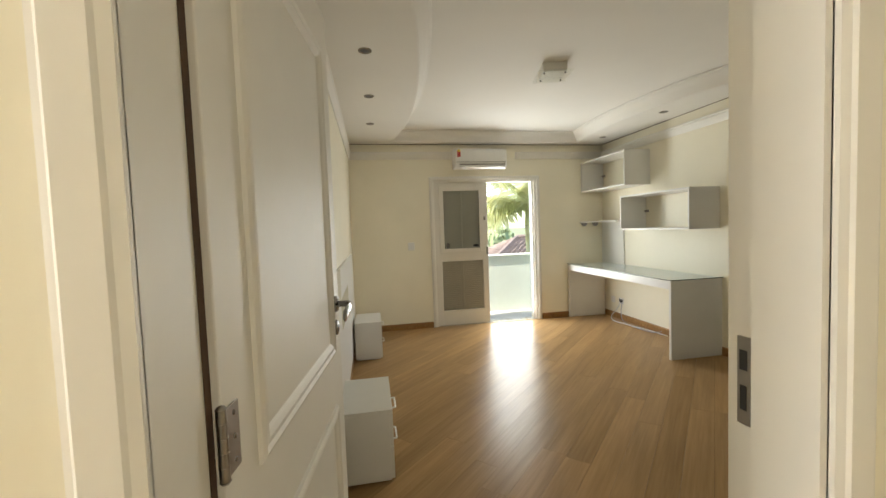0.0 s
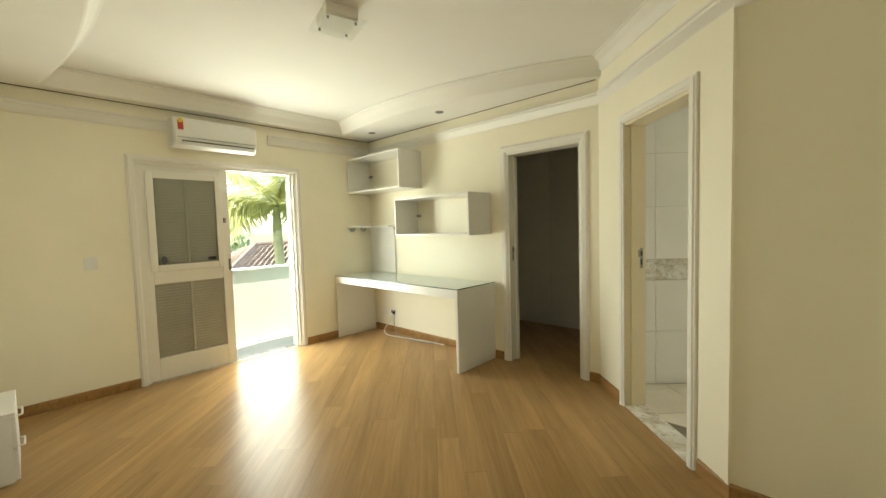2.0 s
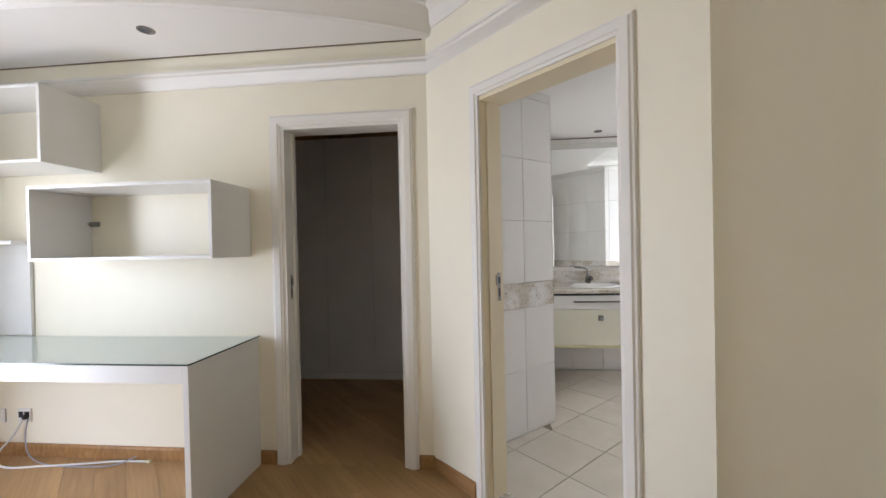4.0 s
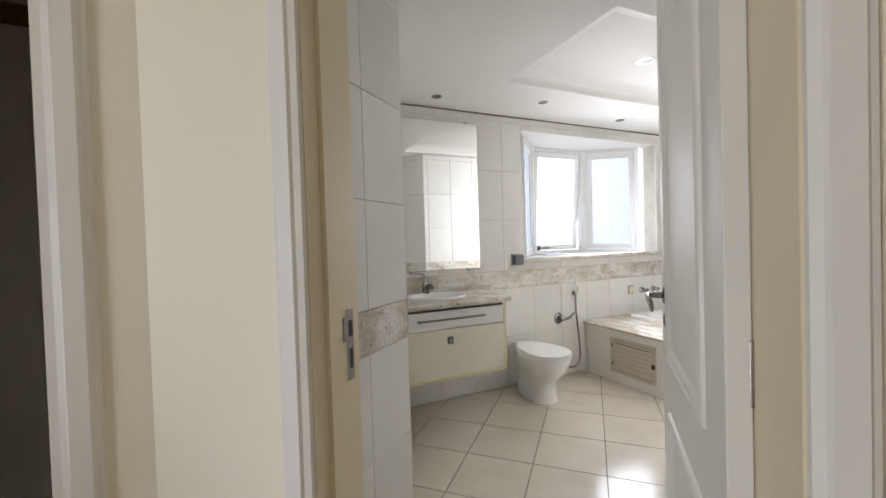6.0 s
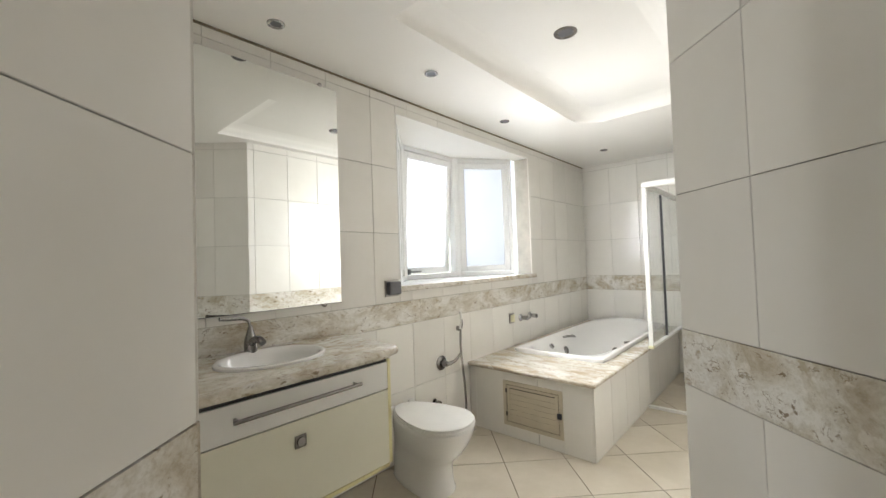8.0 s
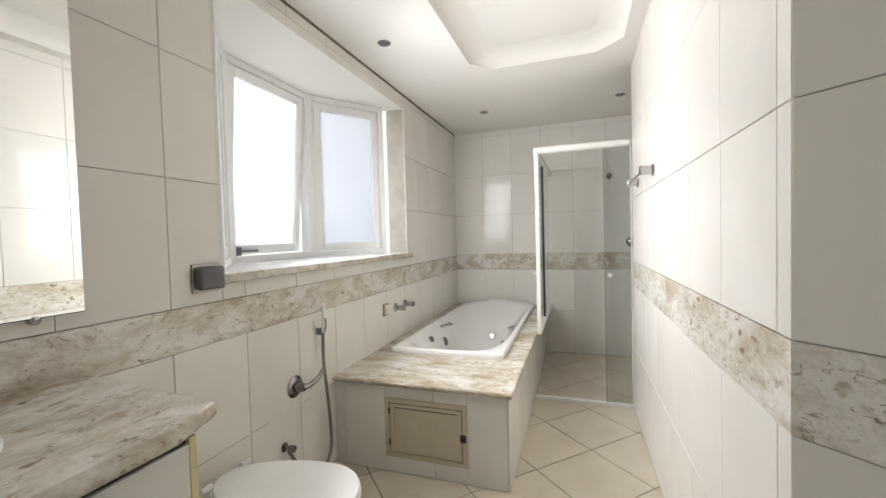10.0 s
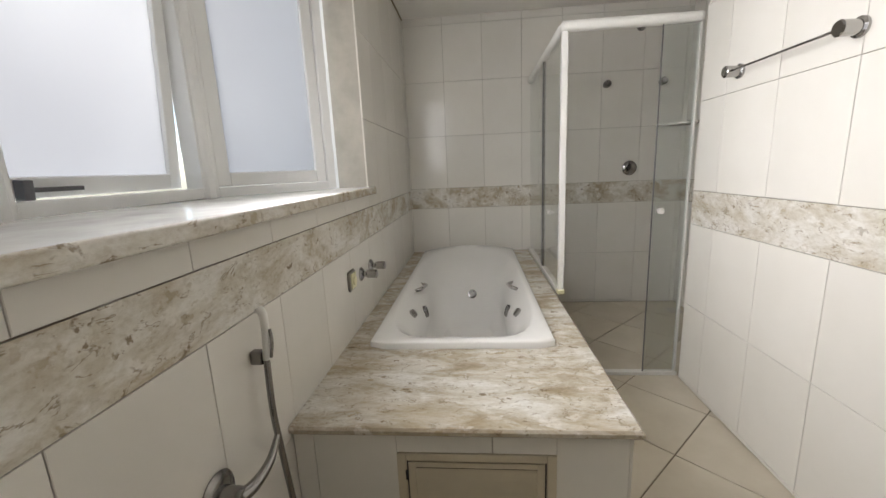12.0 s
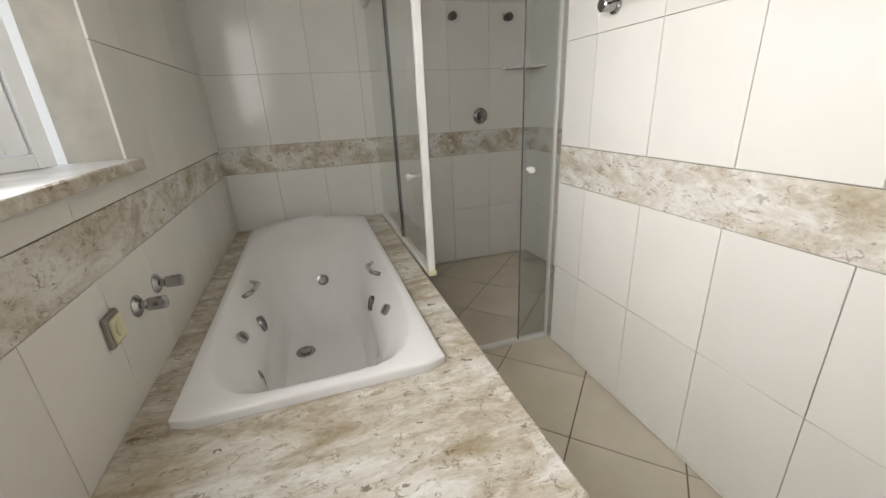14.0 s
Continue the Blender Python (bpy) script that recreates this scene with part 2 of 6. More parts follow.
def wood_mat(name, a, b, c, rough):
    """Varnished boards whose grain runs along the diagonal, each board with its own tone."""
    m, t, p = nodes_of(name)
    grain = noise_tex(t, 1.0, 6.0, 0.62, (2.2, 60.0, 20.0, radians(45)), 0.4, per_object=True)
    blotch = noise_tex(t, 1.0, 4.0, 0.55, (0.9, 9.0, 4.0, radians(45)), 0.5, per_object=True)
    g = ramp(t, grain.outputs["Fac"], [(0.25, a), (0.55, b), (0.8, c)])
    bl = ramp(t, blotch.outputs["Fac"], [(0.3, (0.80, 0.77, 0.74)), (0.7, (1.06, 1.05, 1.04))])
    col = mixc(t, 1.0, g.outputs[0], bl.outputs[0], "MULTIPLY")
    info = t.nodes.new("ShaderNodeObjectInfo")
    tone = ramp(t, info.outputs["Random"], [(0.0, (0.86, 0.84, 0.81)), (0.35, (0.95, 0.94, 0.93)), (0.7, (1.0, 1.0, 1.0)), (1.0, (1.12, 1.10, 1.07))])
    col = mixc(t, 1.0, col, tone.outputs[0], "MULTIPLY")
    link(t, col, p.inputs["Base Color"])
    p.inputs["Roughness"].default_value = rough
    p.inputs["Specular IOR Level"].default_value = 0.14
    bump(t, p, grain.outputs["Fac"], 0.03, 0.002)
    return m


WOOD = wood_mat("varnished_floor_board", (0.345, 0.215, 0.095), (0.42, 0.27, 0.125), (0.475, 0.315, 0.155), 0.30)
BASEWOOD = wood_mat("varnished_skirting_wood", (0.25, 0.135, 0.05), (0.36, 0.205, 0.085), (0.44, 0.265, 0.115), 0.35)


def clear_glass(name, tint, gloss=1.0):
    m, t, p = nodes_of(name)
    out = t.nodes["Material Output"]
    t.nodes.remove(p)
    tr, gl, mx, lw, pw, ma = (t.nodes.new("ShaderNodeBsdfTransparent"), t.nodes.new("ShaderNodeBsdfGlossy"),
                      t.nodes.new("ShaderNodeMixShader"), t.nodes.new("ShaderNodeLayerWeight"),
                              t.nodes.new("ShaderNodeMath"), t.nodes.new("ShaderNodeMath"))
    tr.inputs["Color"].default_value = (*tint, 1)
    gl.inputs["Roughness"].default_value = 0.02
    gl.inputs["Color"].default_value = (gloss, gloss, gloss, 1)
    lw.inputs["Blend"].default_value = 0.5
    pw.operation, pw.inputs[1].default_value = "POWER", 5.0
    ma.operation, ma.inputs[1].default_value, ma.inputs[2].default_value = "MULTIPLY_ADD", 0.7, 0.03
    link(t, lw.outputs["Facing"], pw.inputs[0])
    link(t, pw.outputs[0], ma.inputs[0])
    link(t, ma.outputs[0], mx.inputs[0])
    link(t, tr.outputs[0], mx.inputs[1])
    link(t, gl.outputs[0], mx.inputs[2])
    link(t, mx.outputs[0], out.inputs["Surface"])
    return m


SHOWERGLASS = clear_glass("grey_green_glass", (0.93, 0.94, 0.935))
PANEGLASS = clear_glass("clear_pane", (0.96, 0.97, 0.965))


def frosted():
    m, t, p = nodes_of("frosted_glass")
    out = t.nodes["Material Output"]
    t.nodes.remove(p)
    tl, gl, mx = t.nodes.new("ShaderNodeBsdfTranslucent"), t.nodes.new("ShaderNodeBsdfGlossy"), t.nodes.new("ShaderNodeMixShader")
    n = noise_tex(t, 1.1, 2.0, 0.5)
    r = ramp(t, n.outputs["Fac"], [(0.35, (0.50, 0.50, 0.505)), (0.65, (0.57, 0.57, 0.57))])
    link(t, r.outputs[0], tl.inputs["Color"])
    gl.inputs["Roughness"].default_value = 0.35
    mx.inputs[0].default_value = 0.06
    link(t, tl.outputs[0], mx.inputs[1])
    link(t, gl.outputs[0], mx.inputs[2])
    link(t, mx.outputs[0], out.inputs["Surface"])
    return m


FROST = frosted()
MIRROR = nodes_of("silvered_mirror")[0]
mp_ = MIRROR.node_tree.nodes["Principled BSDF"]
mp_.inputs["Base Color"].default_value = (0.86, 0.87, 0.84, 1)
mp_.inputs["Metallic"].default_value, mp_.inputs["Roughness"].default_value = 1.0, 0.0

# ---- building helpers ----
R2 = math.sqrt(0.5)
DIAG_C = 1.112     # the slanted bathroom-door wall follows x - y = DIAG_C


def dpos(s, n, z=0.0):
    """A place by the slanted wall: s along it, n through it towards the bathroom."""
    return Vector((DIAG_C / 2 + R2 * (s + n), -DIAG_C / 2 + R2 * (s - n), z))


def thing(name, at, label, category, group="", kind=""):
    ob = new(name)
    ob.location = at
    ob.empty_display_size = 0.1
    return tagged(ob, label, category, group, kind)


def world_of(ob):
    m = Matrix.Translation(ob.location)
    return world_of(ob.parent) @ ob.matrix_parent_inverse @ m if ob.parent else m


def part(name, bm, material, parent=None, label="", smooth=False):
    """Links a bmesh, given in world places, as one mesh object, under parent where there is one."""
    me = bpy.data.meshes.new(name)
    bmesh.ops.recalc_face_normals(bm, faces=bm.faces)
    bm.to_mesh(me)
    bm.free()
    me.materials.append(material)
    if smooth:
        for poly in me.polygons:
            poly.use_smooth = True
        me.set_sharp_from_angle(angle=radians(38))
    ob = new(name, me)
    if parent:
        ob.parent = parent
        ob.matrix_parent_inverse = world_of(parent).inverted()
    if label:
        ob["label"] = label
    return ob


def structure(name, bm, material, label="", smooth=False):
    return tagged(part(name, bm, material, None, label, smooth), kind="structure")


def box(x0, y0, z0, x1, y1, z1, bev=0.0, m=None, bm=None, seg=2):
    b = bmesh.new()
    v = [b.verts.new((x, y, z)) for z in (z0, z1) for x, y in ((x0, y0), (x1, y0), (x1, y1), (x0, y1))]
    for f in ((3, 2, 1, 0), (4, 5, 6, 7), (0, 1, 5, 4), (1, 2, 6, 5), (2, 3, 7, 6), (3, 0, 4, 7)):
        b.faces.new([v[i] for i in f])
    bmesh.ops.recalc_face_normals(b, faces=b.faces)
    if bev:
        bmesh.ops.bevel(b, geom=b.edges[:], offset=bev, segments=seg, affect="EDGES", profile=0.5)
    if m:
        b.transform(m)
    return join(bm, b) if bm else b


def join(bm, b):
    """Adds b to bm."""
    me = bpy.data.meshes.new("tmp")
    b.to_mesh(me)
    b.free()
    bm.from_mesh(me)
    bpy.data.meshes.remove(me)
    return bm


DM = Matrix(((-R2, R2, 0, DIAG_C / 2), (-R2, -R2, 0, -DIAG_C / 2), (0, 0, 1, 0), (0, 0, 0, 1)))


def dbox(s0, s1, n0, n1, z0, z1, bev=0.0, bm=None):
    """A box by the slanted wall."""
    return box(-s1, n0, z0, -s0, n1, z1, bev, DM, bm)


def prism(pts, z0, z1, bm=None):
    b = bmesh.new()
    lo = [b.verts.new((x, y, z0)) for x, y in pts]
    hi = [b.verts.new((x, y, z1)) for x, y in pts]
    b.faces.new(lo[::-1])
    b.faces.new(hi)
    n = len(pts)
    for i in range(n):
        b.faces.new((lo[i], lo[(i + 1) % n], hi[(i + 1) % n], hi[i]))
    bmesh.ops.recalc_face_normals(b, faces=b.faces)
    return join(bm, b) if bm else b


def loft(rings, bm=None, cap0=True, cap1=True, closed=True):
    """Skins rings of equally many places."""
    b = bmesh.new()
    rows = [[b.verts.new(p) for p in r] for r in rings]
    n = len(rows[0])
    for a, c in zip(rows, rows[1:]):
        for i in range(n if closed else n - 1):
            j = (i + 1) % n
            b.faces.new((a[i], a[j], c[j], c[i]))
    if cap0:
        b.faces.new(rows[0][::-1])
    if cap1:
        b.faces.new(rows[-1])
    bmesh.ops.recalc_face_normals(b, faces=b.faces)
    return join(bm, b) if bm else b


def lathe(profile, m=None, seg=24, bm=None):
    """Turns (radius, height) pairs round the z axis, then places the result by m."""
    rings = [[(r * math.cos(2 * math.pi * i / seg), r * math.sin(2 * math.pi * i / seg), h) for i in range(seg)] for r, h in profile]
    b = loft(rings)
    if m:
        b.transform(m)
    return join(bm, b) if bm else b


def axis_pose(at, to):
    """A pose at a place with its z axis towards the direction to."""
    return Matrix.Translation(at) @ Vector(to).to_track_quat("Z", "Y").to_matrix().to_4x4()


def rod(a, c, r, seg=12, bm=None):
    a, c = Vector(a), Vector(c)
    return lathe([(r, 0), (r, (c - a).length)], axis_pose(a, c - a), seg, bm)


def smooth_line(pts, steps=6):
    """A Catmull-Rom line through the points."""
    p = [Vector(q) for q in pts]
    p = [2 * p[0] - p[1]] + p + [2 * p[-1] - p[-2]]
    out = []
    for i in range(1, len(p) - 2):
        for k in range(steps):
            t = k / steps
            a, b, c, d = p[i - 1:i + 3]
            out.append(0.5 * (2 * b + (c - a) * t + (2 * a - 5 * b + 4 * c - d) * t * t + (3 * b - a - 3 * c + d) * t ** 3))
    return out + [p[-2]]


def tube(pts, r, seg=8, bm=None, steps=6, radii=None):
    line = smooth_line(pts, steps)
    rings = []
    side = None
    for i, q in enumerate(line):
        d = (line[min(i + 1, len(line) - 1)] - line[max(i - 1, 0)]).normalized()
        if side is None:
            side = d.orthogonal().normalized()
        side = (side - d * side.dot(d)).normalized()
        up = d.cross(side)
        rad = r if radii is None else radii[0] + (radii[1] - radii[0]) * i / (len(line) - 1)
        rings.append([q + rad * (math.cos(2 * math.pi * k / seg) * side + math.sin(2 * math.pi * k / seg) * up) for k in range(seg)])
    return loft(rings, bm)


def sweep(profile, path, closed=False, bm=None):
    """Runs a profile of (out, z) along a level path of (x, y): out is to the path's left, with mitred corners."""
    n = len(path)
    rings = []
    for i in range(n):
        p = Vector(path[i])
        a = Vector(path[i - 1]) if (i or closed) else None
        c = Vector(path[(i + 1) % n]) if (i < n - 1 or closed) else None
        d1 = (p - a).normalized() if a is not None else (c - p).normalized()
        d2 = (c - p).normalized() if c is not None else d1
        n1, n2 = Vector((-d1.y, d1.x)), Vector((-d2.y, d2.x))
        mit = (n1 + n2).normalized()
        mit /= max(0.3, mit.dot(n1))
        rings.append([(p.x + mit.x * o, p.y + mit.y * o, z) for o, z in profile])
    b = bmesh.new()
    rows = [[b.verts.new(q) for q in r] for r in rings]
    k = len(profile)
    for i in range(n if closed else n - 1):
        for j in range(k):
            b.faces.new((rows[i][j], rows[(i + 1) % n][j], rows[(i + 1) % n][(j + 1) % k], rows[i][(j + 1) % k]))
    if not closed:
        b.faces.new(rows[0])
        b.faces.new(rows[-1][::-1])
    bmesh.ops.recalc_face_normals(b, faces=b.faces)
    return join(bm, b) if bm else b


def ring_rect(cx, cy, hx, hy, r, z, n=64, power=None):
    """A ring of n places round a rectangle with corners of radius r."""
    out = []
    for i in range(n):
        a = 2 * math.pi * i / n
        ca, sa = math.cos(a), math.sin(a)
        if power:
            k = (abs(ca / hx) ** power + abs(sa / hy) ** power) ** (-1 / power)
        else:
            k = min(hx / max(abs(ca), 1e-6), hy / max(abs(sa), 1e-6))
        x, y = k * ca, k * sa
        if not power and r:
            qx, qy = abs(x) - (hx - r), abs(y) - (hy - r)
            if qx > 0 and qy > 0:
                l = math.hypot(qx, qy)
                x, y = math.copysign(hx - r + qx * r / l, x), math.copysign(hy - r + qy * r / l, y)
        out.append((cx + x, cy + y, z))
    return out


def ring_ellipse(cx, cy, rx, ry, z, n=64):
    return [(cx + rx * math.cos(2 * math.pi * i / n), cy + ry * math.sin(2 * math.pi * i / n), z) for i in range(n)]

# ---- the large structure ----
XW, YN, XE = -0.26, 5.554, 3.49          # bedroom: west, north, east walls
YS, XS = 0.64, 2.468                     # entry wall and the short wall beside it
S0, S1, SA, SB = 2.69, 4.135, 2.968, 3.725  # slanted wall, and its door opening
XB, YBN, YBS, XBW = 5.42, 1.545, -3.22, 3.705  # bathroom walls
SL, SR = 4.10, 2.811                     # walls of the slanted passage
ZD, ZC, ZB = 2.575, 2.72, 2.44           # dropped border, raised ceiling, bathroom ceiling
DOOR = 2.10

# bedroom walls
structure("wall_west", box(XW - 0.15, YS - 0.15, 0, XW, YN + 0.15, ZC + 0.1), PAINT)
w = box(XW, YN, 0, 0.885, YN + 0.15, ZC + 0.1)
box(2.405, YN, 0, XE + 0.15, YN + 0.15, ZC + 0.1, bm=w)
box(0.885, YN, 2.065, 2.405, YN + 0.15, ZC + 0.1, bm=w)
structure("wall_north", w, PAINT)
w = box(XE, 3.295, 0, XE + 0.15, YN, ZC + 0.1)
box(XE, 2.30, 0, XE + 0.15, 2.535, ZC + 0.1, bm=w)
box(XE, 2.535, DOOR, XE + 0.15, 3.295, ZC + 0.1, bm=w)
structure("wall_east", w, PAINT)
w = dbox(S0, SA, 0, 0.15, 0, ZC + 0.1)
dbox(SB, S1 + 0.03, 0, 0.15, 0, ZC + 0.1, bm=w)
dbox(SA, SB, 0, 0.15, DOOR, ZC + 0.1, bm=w)
wall_slant = structure("wall_slanted", w, PAINT)
structure("wall_short", prism([(XS, YS - 0.15), (XS + 0.1, YS - 0.15), (XS + 0.1, 1.35), (XS, 1.336)], 0, ZC + 0.1), PAINT)
w = box(XW, YS - 0.15, 0, -0.245, YS, ZC + 0.1)
box(0.60, YS - 0.15, 0, XS, YS, ZC + 0.1, bm=w)
box(-0.245, YS - 0.15, DOOR + 0.01, 0.60, YS, ZC + 0.1, bm=w)
structure("wall_entry", w, PAINT)

# hall behind the entry door, closed all round
w = box(-4.6, -1.9, 0, -4.45, YS - 0.15, 2.7)
box(1.9, -1.9, 0, 2.05, YS - 0.15, 2.7, bm=w)
box(-4.6, -2.05, 0, 2.05, -1.9, 2.7, bm=w)
box(-4.6, YS - 0.15, 0, XW - 0.15, YS, 2.7, bm=w)
structure("wall_hall", w, PAINT)
structure("ceiling_hall", box(-4.6, -2.05, 2.6, 2.05, YS - 0.15, 2.7), CEIL)

# bathroom walls: the openings go through, the glazed tiles are laid on further down
w = box(XB, YBS - 0.13, 0, XB + 0.15, -1.82, ZB + 0.3)
box(XB, -0.03, 0, XB + 0.15, YBN + 0.13, ZB + 0.3, bm=w)
box(XB, -1.82, 0, XB + 0.15, -0.03, 1.135, bm=w)
box(XB, -1.82, 2.345, XB + 0.15, -0.03, ZB + 0.3, bm=w)
wall_window = structure("wall_window", w, GROUT)
wall_bath_n = structure("wall_bath_north", box(4.28, YBN, 0, XB, YBN + 0.12, ZB + 0.3), GROUT)
pass_far, pass_near = dpos(4.04, 1.065), dpos(4.104, 0.15)       # this wall runs slightly askew
pass_len = (pass_near - pass_far).length
pass_m = Matrix.Translation(pass_far) @ Matrix.Rotation(math.atan2(pass_near.y - pass_far.y, pass_near.x - pass_far.x), 4, "Z")
wall_pass_l = structure("wall_passage_left", box(0, -0.1, 0, pass_len, 0, ZB + 0.3, 0, pass_m), GROUT)
wall_pass_r = structure("wall_passage_right", dbox(SR - 0.1, SR, 0.15, 1.641, 0, ZB + 0.3), GROUT)
wall_bath_w = structure("wall_bath_west", box(XBW - 0.12, -1.90, 0, XBW, 0.268, ZB + 0.3), GROUT)
w = box(3.0, -1.90, 0, XBW - 0.12, -1.78, ZB + 0.3)
box(3.0, YBS, 0, 3.12, -1.90, ZB + 0.3, bm=w)
wall_shower = structure("wall_shower_niche", w, GROUT)
wall_bath_s = structure("wall_bath_south", box(3.0, YBS - 0.13, 0, XB, YBS, ZB + 0.3), GROUT)

# closet walls
w = box(XE + 0.15, 4.45, 0, 5.75, 4.57, 2.7)
box(5.63, 1.63, 0, 5.75, 4.45, 2.7, bm=w)
box(4.35, 1.63, 0, 5.63, 1.70, 2.7, bm=w)
structure("wall_closet", w, PAINT)
structure("ceiling_closet", box(XE + 0.15, 1.63, 2.56, 5.75, 4.57, 2.66), CEIL)

# bedroom ceiling: raised field, dropped border with curved inner edges, coved edge
structure("ceiling_raised", box(XW - 0.15, YS - 0.15, ZC, XE + 0.3, YN + 0.15, ZC + 0.1), CEIL)
left_edge = [(p.x, p.y) for p in smooth_line([(XW, 1.25, 0), (0.02, 1.62, 0), (0.24, 2.15, 0), (0.36, 2.8, 0), (0.435, 3.6, 0), (0.44, 4.4, 0), (0.35, 5.20, 0), (0.31, 5.44, 0)], 7)]
right_edge = [(p.x, p.y) for p in smooth_line([(3.02, 5.44, 0), (2.95, 5.0, 0), (2.92, 4.5, 0), (2.94, 4.06, 0), (3.03, 3.48, 0), (3.15, 3.06, 0), (3.24, 2.80, 0), (3.34, 2.57, 0), (3.42, 2.42, 0), (3.47, 2.345, 0)], 7)]
b = prism(left_edge + [(0.31, YN), (XW, YN)], ZD, ZC)
prism([(3.02, YN)] + right_edge + [(XE, 2.36), (XE, YN)], ZD, ZC, bm=b)
prism([(0.31, 5.44), (3.02, 5.44), (3.02, YN), (0.31, YN)], ZD, ZC, bm=b)
structure("ceiling_border", b, CEIL)
cove = [(-0.004, ZD + 0.002), (-0.014, ZD + 0.008), (-0.017, ZD + 0.026), (-0.026, ZD + 0.04), (-0.034, ZD + 0.066), (-0.052, ZD + 0.094),
        (-0.075, ZD + 0.112), (-0.079, ZD + 0.124), (-0.098, ZD + 0.131), (-0.10, ZC - 0.002), (0.05, ZC - 0.002), (0.05, ZD + 0.002)]
edge = left_edge + [(0.36, 5.44)] + [(2.98, 5.44)] + right_edge
structure("trim_border_cove", sweep(cove, edge), CEIL, smooth=True)
crown = [(0.0, ZC - 0.106), (0.008, ZC - 0.106), (0.013, ZC - 0.092), (0.022, ZC - 0.084), (0.032, ZC - 0.056), (0.053, ZC - 0.034), (0.074, ZC - 0.022),
         (0.079, ZC - 0.012), (0.093, ZC - 0.008), (0.094, ZC - 0.001), (0.0, ZC - 0.001)]
dA, dB = dpos(S0, 0), dpos(4.09, 0)
structure("trim_crown", sweep(crown, [(dB.x, dB.y), (dA.x, dA.y), (XS, YS), (XW, YS), (XW, 1.2)][::-1]), TRIM, smooth=True)
# flat moulded strip on the walls; on the north wall it stops for the air conditioner
strip = [(0.0, 2.365), (0.012, 2.365), (0.018, 2.378), (0.024, 2.385), (0.026, 2.42), (0.034, 2.43), (0.034, 2.446), (0.042, 2.452), (0.042, 2.466), (0.0, 2.466)]
structure("trim_strip_east", sweep(strip, [(XW + 0.0, YS), (XS, YS), (XS, 1.336), (XE, 2.358), (XE, YN), (2.10, YN)]), TRIM, smooth=True)
structure("trim_strip_west", sweep(strip, [(1.24, YN), (XW, YN), (XW, YS)]), TRIM, smooth=True)
# solid dark strips, painted as the shadow gap where the border meets the walls
b = box(XW + 0.001, 1.3, ZD - 0.008, XW + 0.012, YN - 0.001, ZD + 0.001)
box(XW + 0.012, YN - 0.010, ZD - 0.006, XE - 0.012, YN - 0.001, ZD + 0.001, bm=b)
box(XE - 0.012, 2.40, ZD - 0.004, XE - 0.001, YN - 0.001, ZD + 0.001, bm=b)
structure("trim_shadow_gap", b, SHADOWGAP)

# bathroom ceiling with its recessed tray
tx0, tx1, ty0, ty1 = 3.80, 4.76, -1.62, 0.55
b = prism([(tx1, YBS), (XB, YBS), (XB, YBN), (tx1, YBN)], ZB, ZB + 0.25)
prism([(3.0, YBS), (tx1, YBS), (tx1, ty0), (3.0, ty0)], ZB, ZB + 0.25, bm=b)
prism([(3.0, ty0), (tx0, ty0), (tx0, ty1), (3.0, ty1)], ZB, ZB + 0.25, bm=b)
p1, p2 = dpos(SR - 0.05, 0.15), dpos(SL + 0.05, 0.15)
prism([(3.0, ty1), (tx1, ty1), (tx1, YBN), (4.25, YBN + 0.05), (p2.x, p2.y), (p1.x, p1.y), (3.0, 0.9)], ZB, ZB + 0.25, bm=b)
structure("ceiling_bathroom", b, CEIL)
structure("ceiling_tray", box(tx0 - 0.02, ty0 - 0.02, ZB + 0.08, tx1 + 0.02, ty1 + 0.02, ZB + 0.12), CEIL)
tray = [(0.001, ZB + 0.0015), (0.006, ZB + 0.012), (0.02, ZB + 0.028), (0.045, ZB + 0.048), (0.08, ZB + 0.064), (0.12, ZB + 0.074), (0.145, ZB + 0.079), (-0.01, ZB + 0.079), (-0.01, ZB + 0.0015)]
structure("trim_tray_cove", sweep(tray, [(tx0, ty0 + 0.15), (tx0 + 0.15, ty0), (tx1 - 0.15, ty0), (tx1, ty0 + 0.15), (tx1, ty1), (tx0, ty1)], closed=True), CEIL, smooth=True)
b = prism([(tx0, ty0), (tx0 + 0.15, ty0), (tx0, ty0 + 0.15)], ZB, ZB + 0.16)
prism([(tx1, ty0), (tx1, ty0 + 0.15), (tx1 - 0.15, ty0)], ZB, ZB + 0.16, bm=b)
structure("ceiling_tray_corners", b, CEIL)
# brown strip whose colour gives the shadow between ceiling and window wall
b = box(XB - 0.016, YBS, ZB - 0.010, XB - 0.008, YBN, ZB)
structure("trim_bath_shadow_gap", b, SHADOWGAP)

# floors under the boards and tiles
structure("floor_bedroom_base", prism([(XW - 0.1, YS - 0.1), (XS + 0.05, YS - 0.1), (XS + 0.05, 1.4), (XE + 0.1, 2.44), (XE + 0.1, YN + 0.13), (XW - 0.1, YN + 0.13)], -0.12, -0.012), DARKGAP)
floor_bed = structure("floor_bedroom", prism([(XW, YS - 0.02), (XS, YS - 0.02), (XS, 1.33), (1.9, 0.80)], -0.011, -0.001), WOOD)
structure("floor_hall", box(-4.6, -2.05, -0.12, 2.05, YS - 0.1, 0.0), WOOD)
floor_bath = structure("floor_bathroom", prism([(3.0, YBS - 0.1), (5.5, YBS - 0.1), (5.5, 1.6), (4.3, 1.6), (3.42, 2.12), (2.75, 1.45), (3.0, 0.6)], -0.12, -0.004), FGROUT)
floor_closet = structure("floor_closet", box(XE + 0.12, 1.65, -0.12, 5.7, 4.5, -0.010), DARKGAP)
